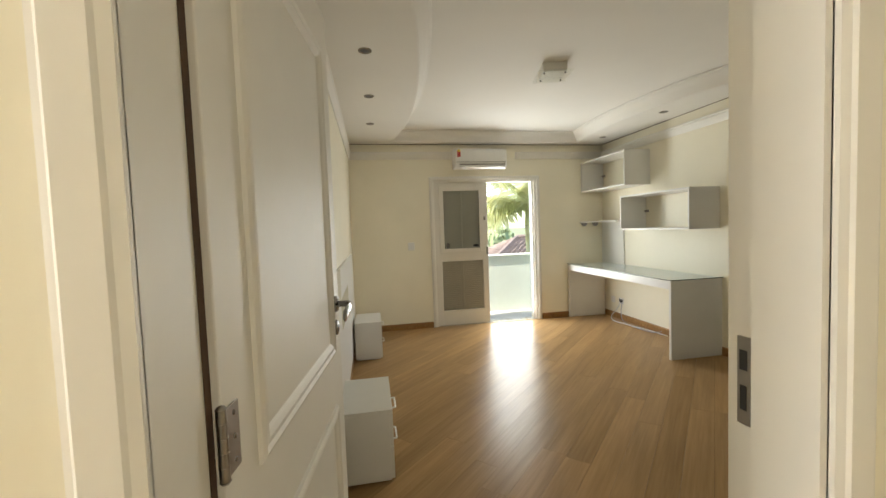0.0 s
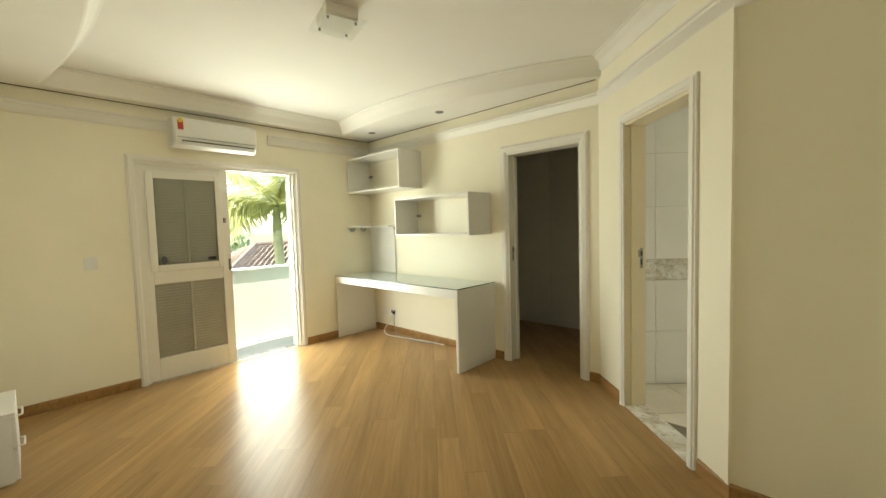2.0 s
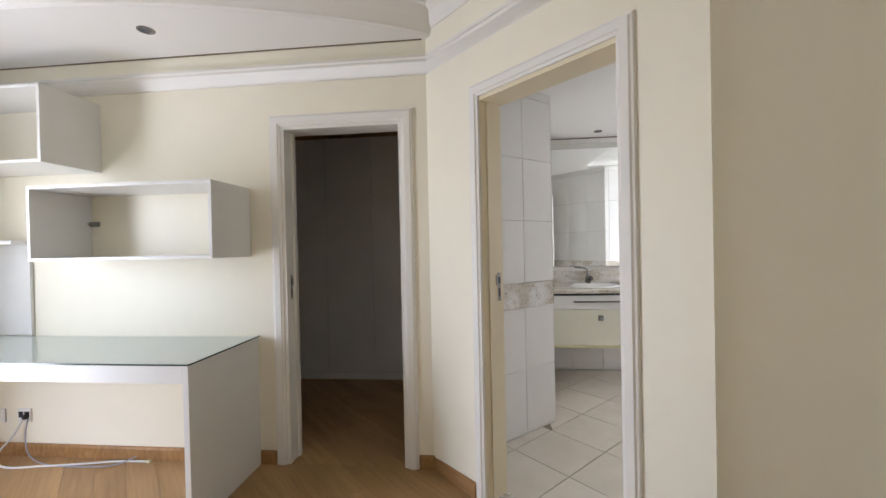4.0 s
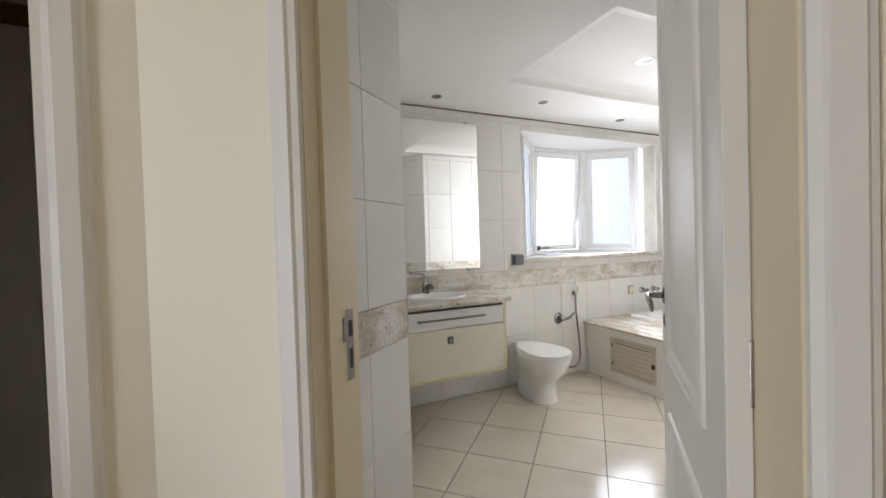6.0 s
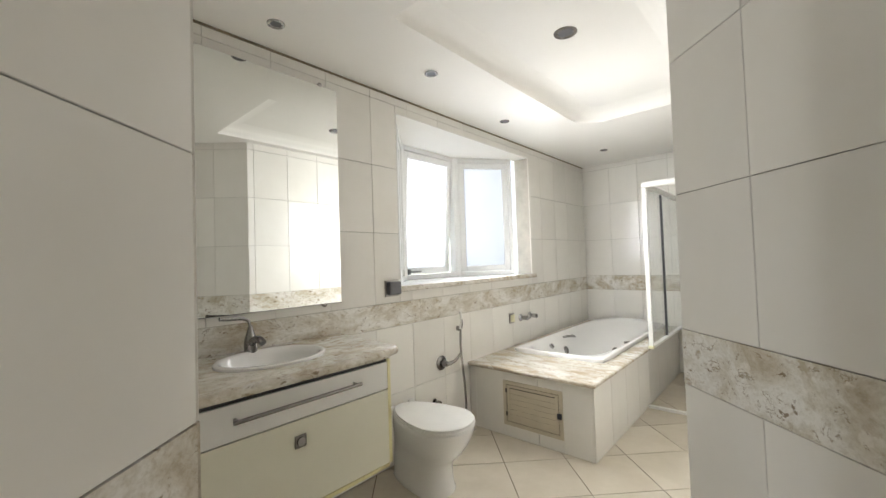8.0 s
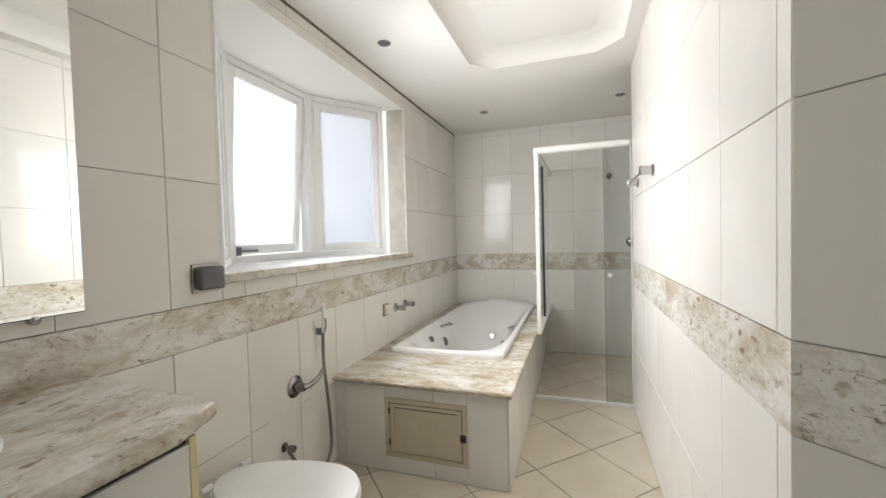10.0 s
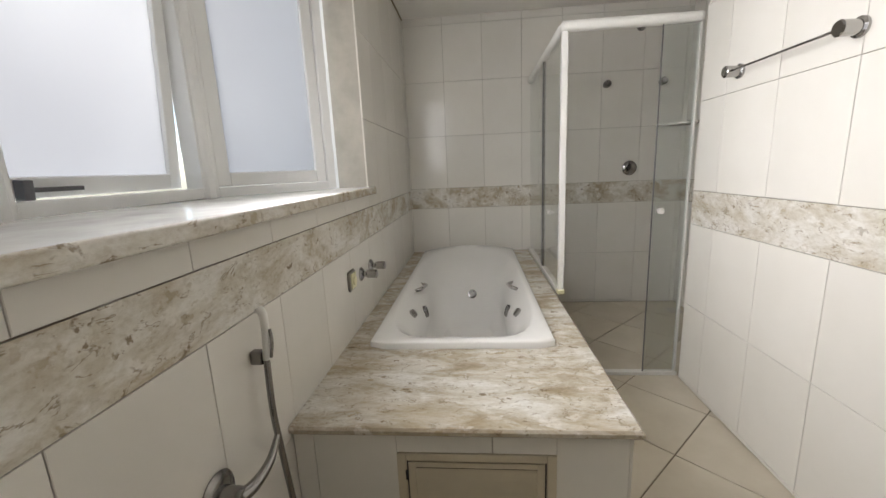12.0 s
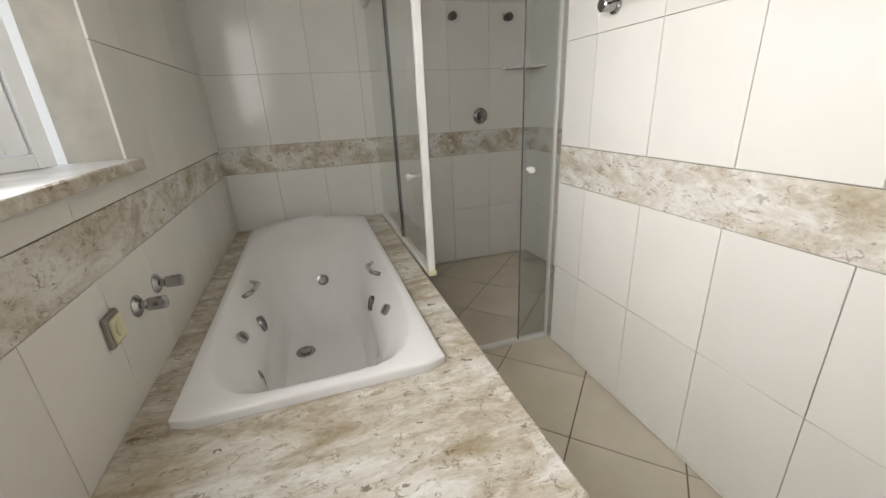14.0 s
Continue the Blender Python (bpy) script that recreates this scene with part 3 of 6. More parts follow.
# marble sill of the bathroom door
structure("threshold_bathroom", dbox(SA, SB, -0.005, 0.155, -0.02, 0.006, 0.003), MARBLE)
structure("threshold_entry", box(-0.245, YS - 0.13, -0.02, 0.60, YS + 0.0, 0.004, 0.002), BASEWOOD)

# skirting boards
sk = [(0.0, 0.0), (0.016, 0.0), (0.016, 0.068), (0.012, 0.078), (0.004, 0.082), (0.0, 0.082)]
d1, d2, d3 = dpos(SA - 0.065, 0), dpos(SB + 0.06, 0), dpos(S1, 0)
for path in ([(0.82, YN), (XW, YN), (XW, YS + 0.01)], [(XE, 3.365), (XE, YN), (2.47, YN)],
             [(d2.x, d2.y), (XE, 2.358), (XE, 2.464)], [(0.66, YS), (XS, YS), (XS, 1.336), (d1.x, d1.y)]):
    structure("baseboard", sweep(sk, path), BASEWOOD)


def casing(profile_w, th, z_top, place, name):
    """A moulded door casing: two legs and a head, joined by mitres. place maps (across, out, z) to the world."""
    prof = [(0.0, 0.0), (0.0, th * 0.55), (0.012, th * 0.75), (0.016, th), (profile_w - 0.018, th), (profile_w - 0.012, th * 0.7), (profile_w - 0.004, th * 0.6), (profile_w, 0.0)]
    a0, a1 = place[1], place[2]
    rings = []
    for (ca, cz, sx, sz) in ((a0, 0.0, -1, 0), (a0, z_top, -1, 1), (a1, z_top, 1, 1), (a1, 0.0, 1, 0)):
        rings.append([place[0](ca + sx * o, h, cz + sz * o) for o, h in prof])
    return structure(name, loft(rings), TRIM)


cas_e = casing(0.07, 0.018, DOOR, (lambda a, o, z: (XE - o, a, z), 2.535, 3.295), "trim_closet_door")
cas_b = casing(0.066, 0.024, DOOR, (lambda a, o, z: tuple(dpos(a, -o, z)), SA + 0.016, SB - 0.018), "trim_bathroom_door")
casing(0.072, 0.018, DOOR, (lambda a, o, z: (a, YS - 0.15 - o, z), -0.235, 0.59), "trim_entry_door")
casing(0.062, 0.02, 2.065, (lambda a, o, z: (a, YN - o, z), 0.885, 2.405), "trim_balcony_door")
# jamb linings with rebates
b = box(XE - 0.002, 3.275, 0, XE + 0.152, 3.297, DOOR)
box(XE - 0.002, 2.533, 0, XE + 0.152, 2.555, DOOR, bm=b)
box(XE - 0.002, 2.555, DOOR - 0.02, XE + 0.152, 3.275, DOOR + 0.002, bm=b)
box(XE + 0.09, 3.262, 0, XE + 0.12, 3.275, DOOR - 0.02, bm=b)
box(XE + 0.09, 2.555, 0, XE + 0.12, 2.568, DOOR - 0.02, bm=b)
structure("jamb_closet_door", b, TRIM)
b = dbox(SB - 0.02, SB + 0.002, -0.002, 0.152, 0.006, DOOR)
dbox(SA - 0.002, SA + 0.02, -0.002, 0.152, 0.006, DOOR, bm=b)
dbox(SA + 0.02, SB - 0.02, -0.002, 0.152, DOOR - 0.02, DOOR + 0.002, bm=b)
dbox(SB - 0.030, SB - 0.02, 0.04, 0.075, 0.006, DOOR - 0.02, bm=b)
structure("jamb_bathroom_door", b, JAMB)
b = box(-0.247, YS - 0.152, 0, -0.235, YS + 0.002, DOOR)
box(0.59, YS - 0.152, 0, 0.602, YS + 0.002, DOOR, bm=b)
box(-0.235, YS - 0.152, DOOR, 0.59, YS + 0.002, DOOR + 0.012, bm=b)
box(0.578, YS - 0.15, 0, 0.59, YS - 0.05, DOOR, bm=b)
structure("jamb_entry_door", b, TRIM)
# dark strip laid on the jamb as painted shade of the hinge-side gap
structure("jamb_entry_shade", box(-0.2345, YS - 0.026, 0.0, -0.2335, YS - 0.002, DOOR), HINGESHADE)

# balcony and what lies beyond
structure("floor_balcony", box(-1.5, YN + 0.02, -0.15, 5.2, 6.62, -0.02), OUTFLOOR)
structure("threshold_balcony", box(0.885, YN + 0.0, -0.02, 2.405, YN + 0.15, 0.006, 0.003), MARBLE)
b = box(-1.5, 6.38, -0.15, 5.2, 6.53, 0.90)
structure("wall_balcony_parapet", b, STUCCO)
structure("trim_parapet_cap", box(-1.5, 6.35, 0.90, 5.2, 6.56, 0.925, 0.006), STUCCO)
structure("ground", box(-400, 6.9, -3.3, 400, 900, -3.2), GRASS)

# ---- things: bedroom ----
def lever_set(parent, m, side=1):
    """A lever handle on a round rose with a round key plate below. m: x to the hinge, y out of the leaf."""
    out = Vector((0, 1, 0))
    h = part("handle", lathe([(0.0, 0), (0.026, 0), (0.026, 0.006), (0.022, 0.010), (0.010, 0.012), (0.010, 0.045), (0.0, 0.045)], m @ axis_pose((0, 0, 0), out)), NICKEL, parent, "brushed metal lever handle", True)
    rings = []                                   # a neck that bends into a flat paddle, wider and drooping at its end
    for x, y, z, half, th in ((0, 0.030, 0, 0.009, 0.009), (0.004, 0.044, 0, 0.0095, 0.009), (0.016, 0.052, -0.001, 0.011, 0.007), (0.040, 0.054, -0.004, 0.014, 0.006),
                              (0.065, 0.053, -0.009, 0.018, 0.0055), (0.088, 0.051, -0.015, 0.021, 0.005), (0.104, 0.049, -0.019, 0.018, 0.0045), (0.112, 0.048, -0.021, 0.009, 0.003)):
        n_ = Vector((0.0, 1.0, 0.0)) if x > 0.012 else Vector((-0.8, 0.5, 0.0)).normalized()
        rings.append([m @ (Vector((x, y, z)) + n_ * th * math.cos(2 * math.pi * i / 14) + Vector((0, 0, half * math.sin(2 * math.pi * i / 14)))) for i in range(14)])
    part("lever", loft(rings), NICKEL, h, smooth=True)
    k = part("key_plate", lathe([(0.0, 0), (0.024, 0), (0.024, 0.005), (0.019, 0.008), (0.0, 0.008)], m @ axis_pose((0, 0, -0.076), out)), NICKEL, parent, "round brushed metal key plate", True)
    b = box(-0.003, 0.0082, -0.089, 0.003, 0.0095, -0.073, m=m)
    lathe([(0.0, 0), (0.005, 0), (0.005, 0.0015), (0.0, 0.0015)], m @ axis_pose((0, 0.0081, -0.071), out), 12, b)
    part("keyhole", b, BLACK, k)


def panel_door(name, m, width, label, panels, stile=0.108):
    """A white panelled leaf: local x from the hinge, y through the thickness, z up."""
    d = thing(name, m.translation, label, "door")
    th = 0.036
    part("leaf", box(0, -th, 0.008, width, 0, DOOR - 0.008, 0.0025, m), TRIM, d)
    for z0, z1 in panels:
        for y, s in ((0, 1), (-th, -1)):
            x0, x1 = stile, width - stile
            prof = [(0.0, 0.0), (0.003, 0.007), (0.012, 0.011), (0.020, 0.0065), (0.030, 0.008), (0.040, 0.004), (0.046, 0.0)]
            corners = ((x0, z0, 1, 1), (x1, z0, -1, 1), (x1, z1, -1, -1), (x0, z1, 1, -1))
            rings = [[m @ Vector((cx + sx * o, y + s * hh, cz + sz * o)) for o, hh in prof] for cx, cz, sx, sz in corners]
            part("panel_moulding", loft(rings + [rings[0]], None, False, False), TRIM, d)
    return d


def hinge(parent, m):
    b = lathe([(0.007, -0.05), (0.007, 0.05)], m, 12)
    lathe([(0.0, -0.056), (0.005, -0.054), (0.008, -0.050), (0.0, -0.0495)], m, 12, b)
    lathe([(0.0, 0.0495), (0.008, 0.050), (0.005, 0.054), (0.0, 0.056)], m, 12, b)
    for z in (-0.03, -0.01, 0.01, 0.03):
        lathe([(0.0073, z - 0.001), (0.0078, z), (0.0073, z + 0.001)], m, 12, b)
    h = part("hinge", b, STEEL, parent, "steel butt hinge", True)
    b = box(0.005, -0.004, -0.048, 0.042, -0.0015, 0.048, 0.001, m)
    p = part("hinge_plate", b, STEEL, h)
    for z in (-0.034, 0.0, 0.034):
        part("screw", lathe([(0.0, 0.0), (0.004, 0.0), (0.003, 0.0012), (0.0, 0.0014)], m @ axis_pose((0.026, -0.004, z), (0, -1, 0)), 10), NICKEL, h)


# entry door, swung in beside the west wall
em = Matrix.Translation((-0.258, YS - 0.004, 0)) @ Matrix.Rotation(radians(83.3), 4, "Z")
door_e = panel_door("entry_door", em, 0.80, "open white panelled wooden door beside the cream wall", ((0.22, 0.86), (1.02, 1.95)))
lever_set(door_e, em @ Matrix.Translation((0.740, -0.036, 1.168)) @ Matrix.Rotation(radians(180), 4, "Z"))
for z in (0.35, 1.115, 1.85):
    hinge(door_e, em @ Matrix.Translation((0.0, -0.036, z)))

# bathroom door, swung in along the passage
hp = dpos(SA + 0.022, 0.146)
hm = Matrix.Translation(hp) @ Matrix.Rotation(radians(-46.6), 4, "Z")
door_b = panel_door("bathroom_door", hm @ Matrix.Translation((0, 0.036, 0)), 0.725, "open white panelled wooden bathroom door with lever handle", ((0.22, 0.80), (0.955, 1.95)), 0.135)
lever_set(door_b, hm @ Matrix.Translation((0.633, 0.036, 1.145)) @ Matrix.Scale(-1, 4, (1, 0, 0)))
for z in (0.35, 1.11, 1.85):
    hinge(door_b, Matrix.Translation(dpos(SA + 0.022, 0.152, z)) @ Matrix.Rotation(radians(-45 - 90), 4, "Z") @ Matrix.Translation((0, 0.0, 0)))


def strike(name, m, label):
    """A lock strike plate let into a jamb: local y out of the jamb, z up."""
    t = thing(name, m.translation, label, "strike plate")
    part("plate", box(-0.012, 0, -0.075, 0.012, 0.002, 0.075, 0.001, m), STEEL, t)
    part("lip", box(-0.024, 0, 0.01, -0.010, 0.003, 0.06, 0.001, m), STEEL, t)
    part("latch_hole", box(-0.007, 0.002, 0.018, 0.007, 0.0026, 0.052, 0, m), BLACK, t)
    part("bolt_hole", box(-0.006, 0.002, -0.05, 0.006, 0.0026, -0.008, 0, m), BLACK, t)


strike("strike_plate", Matrix.Translation((0.590, YS - 0.028, 1.125)) @ Matrix.Rotation(radians(90), 4, "Z"), "steel strike plate in the white entry door jamb")
strike("strike_plate", Matrix.Translation(dpos(SB - 0.02, 0.120, 1.118)) @ Matrix.Rotation(radians(135), 4, "Z") @ Matrix.Scale(-1, 4, (1, 0, 0)), "steel strike plate in the white bathroom door jamb")
strike("strike_plate", Matrix.Translation((XE + 0.055, 3.275, 1.10)) @ Matrix.Rotation(radians(180), 4, "Z"), "dark steel strike plate in the closet door jamb")


def nightstand(y0, y1, label):
    t = thing("nightstand", (-0.1, (y0 + y1) / 2, 0), label, "nightstand", "bedside cabinets")
    xb, xf, h = -0.222, 0.045, 0.412
    part("side_panel", box(xb, y0, 0.012, xf, y0 + 0.018, h - 0.02, 0.0015), LAMINATE, t)
    part("side_panel", box(xb, y1 - 0.018, 0.012, xf, y1, h - 0.02, 0.0015), LAMINATE, t)
    part("back_panel", box(xb, y0 + 0.018, 0.012, xb + 0.012, y1 - 0.018, h - 0.02), LAMINATE, t)
    part("base", box(xb + 0.012, y0 + 0.018, 0.0, xf - 0.01, y1 - 0.018, 0.03), LAMINATE, t)
    part("top", box(xb, y0, h - 0.02, xf + 0.018, y1, h, 0.0015), LAMINATE, t)
    for z0, z1 in ((0.02, 0.200), (0.206, h - 0.023)):
        f = part("drawer_front", box(xf, y0 + 0.002, z0, xf + 0.018, y1 - 0.002, z1, 0.0015), LAMINATE, t)
        ym, zm = (y0 + y1) / 2, z1 - 0.05
        b = tube([(xf + 0.016, ym - 0.07, zm), (xf + 0.040, ym - 0.068, zm), (xf + 0.043, ym - 0.05, zm), (xf + 0.043, ym + 0.05, zm), (xf + 0.040, ym + 0.068, zm), (xf + 0.016, ym + 0.07, zm)], 0.0055, 8, steps=3)
        part("handle", b, WHITEP, f, "pale bow handle", True)


nightstand(4.36, 4.86, "white two-drawer bedside cabinet against the west wall")
nightstand(2.215, 2.72, "white two-drawer bedside cabinet near the entry door")

# headboard: a flat white board with two beige fields
hb = thing("headboard", (-0.25, 3.2, 0.10), "low flat white headboard panel with beige fields on the wall", "headboard")
part("board", box(XW, 1.60, 0.10, XW + 0.016, 4.95, 1.135, 0.002), LAMINATE, hb)
part("inset", box(XW + 0.016, 1.97, 0.90, XW + 0.018, 3.02, 1.133), BEIGE, hb, "beige field")
part("inset", box(XW + 0.016, 3.02, 0.68, XW + 0.018, 3.86, 0.90), BEIGE, hb, "beige field")


# desk
dk = thing("desk", (3.2, 4.5, 0), "white laminate desk with a glass top along the wall", "desk")
XD0, YD0, YD1, HD = 2.885, 3.465, 5.535, 0.805
part("side_panel", box(XD0, YD0, 0, XE - 0.012, YD0 + 0.03, HD - 0.008, 0.002), LAMINATE, dk)
part("side_panel", box(XD0, YD1 - 0.03, 0, XE - 0.012, YD1, HD - 0.008, 0.002), LAMINATE, dk)
part("worktop", box(XD0 + 0.02, YD0 + 0.03, HD - 0.033, XE - 0.002, YD1 - 0.03, HD - 0.008, 0.001), LAMINATE, dk)
part("apron", box(XD0, YD0 + 0.03, HD - 0.095, XD0 + 0.02, YD1 - 0.03, HD - 0.008, 0.0015), LAMINATE, dk)
b = box(XD0 - 0.004, YD0 - 0.004, HD - 0.008, XE - 0.004, YD1 + 0.004, HD, 0.001)
part("glass_top", b, clear_glass("desk_glass", (0.95, 0.975, 0.965)), dk, "clear glass sheet")
GLASS_EDGE = plain("dark_green_glass_edge", (0.05, 0.085, 0.07), 0.12, vary=0.1, scale=6, bumpy=0.0)
part("glass_edge", box(XD0 - 0.0055, YD0 - 0.0055, HD - 0.008, XD0 - 0.0042, YD1 + 0.004, HD - 0.0003), GLASS_EDGE, dk, "dark green polished glass edge")
part("glass_edge", box(XD0 - 0.004, YD0 - 0.0055, HD - 0.008, XE - 0.004, YD0 - 0.0042, HD - 0.0003), GLASS_EDGE, dk, "dark green polished glass edge")

bd = thing("back_board", (XE - 0.02, 5.28, HD), "white upright board standing on the desk against the wall", "board")
part("panel", box(XE - 0.022, 5.035, HD + 0.001, XE - 0.001, YN - 0.002, 1.405, 0.002), LAMINATE, bd)


def cube_shelf(x0, y0, y1, z0, z1, label, half_back):
    t = thing("wall_shelf_box", ((x0 + XE) / 2, (y0 + y1) / 2, z0), label, "wall shelf", "open shelf boxes")
    e = 0.018
    part("top", box(x0, y0, z1 - e, XE - 0.001, y1, z1, 0.0015), LAMINATE, t)
    part("bottom", box(x0, y0, z0, XE - 0.001, y1, z0 + e, 0.0015), LAMINATE, t)
    part("side_panel", box(x0 + 0.001, y0, z0 + e, XE - 0.001, y0 + e, z1 - e), LAMINATE, t)
    part("side_panel", box(x0 + 0.001, y1 - e, z0 + e, XE - 0.001, y1, z1 - e), LAMINATE, t)
    bk = part("hanger", box(XE - 0.022, y1 - e - 0.06, (z0 + z1) / 2, XE - 0.002, y1 - e, (z0 + z1) / 2 + 0.03, 0.002), STEEL, t, "small metal hanging bracket")
    part("screw", rod((XE - 0.022, y1 - e - 0.03, (z0 + z1) / 2 + 0.015), (XE - 0.06, y1 - e - 0.03, (z0 + z1) / 2 + 0.015), 0.004), STEEL, bk)


cube_shelf(3.13, 4.515, 5.545, 1.86, 2.30, "open white laminate shelf box high in the corner", True)
cube_shelf(3.13, 3.505, 4.615, 1.30, 1.725, "open white laminate shelf box above the desk", False)
sh = thing("corner_shelf", (3.3, 5.4, 1.40), "small white wall shelf on grey half-round brackets", "shelf")
part("board", prism([(3.11, YN - 0.002), (3.11, 5.44), (3.17, 5.36), (3.27, 5.33), (3.29, 4.93), (XE - 0.024, 4.90), (XE - 0.024, YN - 0.002)], 1.407, 1.427), LAMINATE, sh)
for at, d in (((3.16, YN - 0.03, 1.407), (1, 0)), ((3.34, YN - 0.03, 1.407), (1, 0)), ((XE - 0.055, 4.95, 1.407), (0, 1))):
    pts = [(0.045 * math.cos(a), 0.052 * math.sin(a)) for a in (math.pi + math.pi * i / 10 for i in range(11))]
    b = prism(pts, -0.012, 0.012)
    mm = Matrix.Translation(at) @ (Matrix.Rotation(radians(90), 4, "X") if d[0] else Matrix.Rotation(radians(90), 4, "Z") @ Matrix.Rotation(radians(90), 4, "X"))
    b.transform(mm)
    part("bracket", b, plain("bracket_grey", (0.30, 0.30, 0.31), 0.4), sh, "grey half-round bracket")

# wall plates under the desk, with two cables
def plate(name, m, label, w=0.075, h=0.115, inset=None, mat=None):
    t = thing(name, m.translation, label, "socket" if "socket" in name else "switch")
    part("cover", box(-w / 2, 0, -h / 2, w / 2, 0.009, h / 2, 0.003, m), mat or WHITEP, t)
    return t


west = Matrix.Rotation(radians(90), 4, "Z")
plate("blank_socket", Matrix.Translation((XE - 0.001, 5.31, 0.265)) @ west, "blank white cover plate low on the wall", 0.085, 0.09)
sk_ = plate("power_socket", Matrix.Translation((XE - 0.001, 5.125, 0.27)) @ west, "white wall socket with black inserts and plug", 0.10, 0.09)
for dy in (-0.022, 0.022):
    part("insert", box(-0.016 + dy, 0.009, -0.015, 0.016 + dy, 0.012, 0.025, 0.001, Matrix.Translation((XE - 0.001, 5.125, 0.27)) @ west), BLACK, sk_)
part("plug", box(-0.038, 0.012, -0.02, -0.012, 0.035, 0.01, 0.004, Matrix.Translation((XE - 0.001, 5.125, 0.27)) @ west), BLACK, sk_)
c = thing("white_cable", (3.3, 4.9, 0), "white data cable hanging from the socket to the floor", "cable")
part("cord", tube([(3.478, 5.13, 0.25), (3.44, 5.16, 0.15), (3.38, 5.20, 0.05), (3.33, 5.08, 0.008), (3.36, 4.85, 0.006), (3.40, 4.62, 0.006), (3.44, 4.42, 0.006), (3.45, 4.22, 0.007)], 0.006, 8), CABLE_W, c, smooth=True)
part("connector", box(3.442, 4.19, 0.0, 3.458, 4.222, 0.014, 0.002), IVORY, c)
c = thing("grey_cable", (3.35, 4.8, 0), "thin blue-grey cable lying along the skirting", "cable")
part("cord", tube([(3.476, 5.09, 0.26), (3.45, 5.08, 0.15), (3.42, 5.02, 0.04), (3.38, 4.85, 0.006), (3.37, 4.6, 0.005), (3.40, 4.4, 0.005), (3.46, 4.30, 0.03)], 0.004, 8), CABLE_G, c, smooth=True)
t = plate("light_switch", Matrix.Translation((0.543, YN - 0.0, 1.165)) @ Matrix.Rotation(radians(180), 4, "Z"), "white double light switch on the north wall", 0.09, 0.11)
part("rocker", box(-0.02, 0.009, -0.025, 0.0, 0.013, 0.025, 0.001, Matrix.Translation((0.543, YN, 1.165)) @ Matrix.Rotation(radians(180), 4, "Z")), WHITEP, t)
t = plate("low_socket", Matrix.Translation((XW + 0.017, 1.98, 0.42)) @ Matrix.Rotation(radians(-90), 4, "Z"), "dark wall socket beside the bedside cabinet", 0.075, 0.115, mat=GREYP)

# split air conditioner
ac = thing("air_conditioner", (1.54, YN, 2.2), "white wall-mounted split air conditioner with energy label", "air conditioner")
prof = [(0.0, 2.225), (0.12, 2.205), (0.165, 2.222), (0.19, 2.26), (0.20, 2.32), (0.195, 2.44), (0.18, 2.475), (0.14, 2.49), (0.0, 2.492)]
part("case", loft([[(x, YN - o * k, 2.35 + (z - 2.35) * k2) for o, z in prof] for x, k, k2 in ((1.165, 0.93, 0.95), (1.18, 1, 1), (1.895, 1, 1), (1.91, 0.93, 0.95))]), WHITEP, ac, smooth=True)
part("air_slot", box(1.23, YN - 0.199, 2.262, 1.875, YN - 0.186, 2.270), DARKGAP, ac)
part("louvre", box(1.23, YN - 0.192, 2.226, 1.875, YN - 0.165, 2.256, 0.004), WHITEP, ac, "air outlet flap")
part("seam", box(1.19, YN - 0.2025, 2.296, 1.89, YN - 0.195, 2.299), GREYP, ac)
part("energy_label", box(1.20, YN - 0.2045, 2.365, 1.245, YN - 0.1955, 2.45), RED, ac, "red energy label")
part("energy_label", lathe([(0.0, 0), (0.02, 0), (0.02, 0.002), (0.0, 0.002)], axis_pose((1.222, YN - 0.203, 2.448), (0, -1, 0))), YELLOW, ac, "yellow label seal")


def spot(at, normal=(0, 0, -1), r=0.045, label="small round recessed downlight, switched off"):
    t = thing("downlight", at, label, "downlight", "recessed downlights")
    m = axis_pose(at, normal)
    part("rim", lathe([(r * 0.62, 0.001), (r * 0.68, 0.004), (r * 0.95, 0.004), (r, 0.001), (r, -0.002), (r * 0.62, -0.002)], m, 28), NICKEL, t, "metal rim", True)
    part("lamp", lathe([(0.0, 0.0005), (r * 0.4, 0.001), (r * 0.6, 0.0015), (r * 0.62, 0.0), (0.0, -0.001)], m, 24), CERAMIC, t, "pale lamp face", True)
    part("cup", lathe([(r * 0.42, 0.0018), (r * 0.62, 0.0022), (r * 0.62, 0.001), (r * 0.42, 0.001)], m, 24), GREYP, t)


for x, y in ((0.006, 2.74), (0.029, 3.62), (0.038, 4.52), (3.18, 3.90), (3.20, 5.07)):
    spot((x, y, ZD))

# square ceiling lamp with a floating glass plate
lm = thing("ceiling_lamp", (1.55, 3.21, ZC), "square ceiling lamp with white box and glass plate, off", "ceiling lamp")
rz = Matrix.Translation((1.55, 3.21, 0)) @ Matrix.Rotation(radians(-14), 4, "Z")
part("body", box(-0.098, -0.098, ZC - 0.062, 0.098, 0.098, ZC, 0.004, rz), TRIM, lm)
part("diffuser", box(-0.093, -0.093, ZC - 0.073, 0.093, 0.093, ZC - 0.062, 0.003, rz), WHITEP, lm)
part("glass_plate", box(-0.143, -0.143, ZC - 0.082, 0.143, 0.143, ZC - 0.076, 0.001, rz), PANEGLASS, lm, "clear glass plate")
for i in (-1, 1):
    for j in (-1, 1):
        part("stud", lathe([(0.0, 0), (0.007, 0), (0.007, 0.012), (0.0, 0.014)], rz @ Matrix.Translation((0.085 * i, 0.085 * j, ZC - 0.092)), 12), NICKEL, lm)

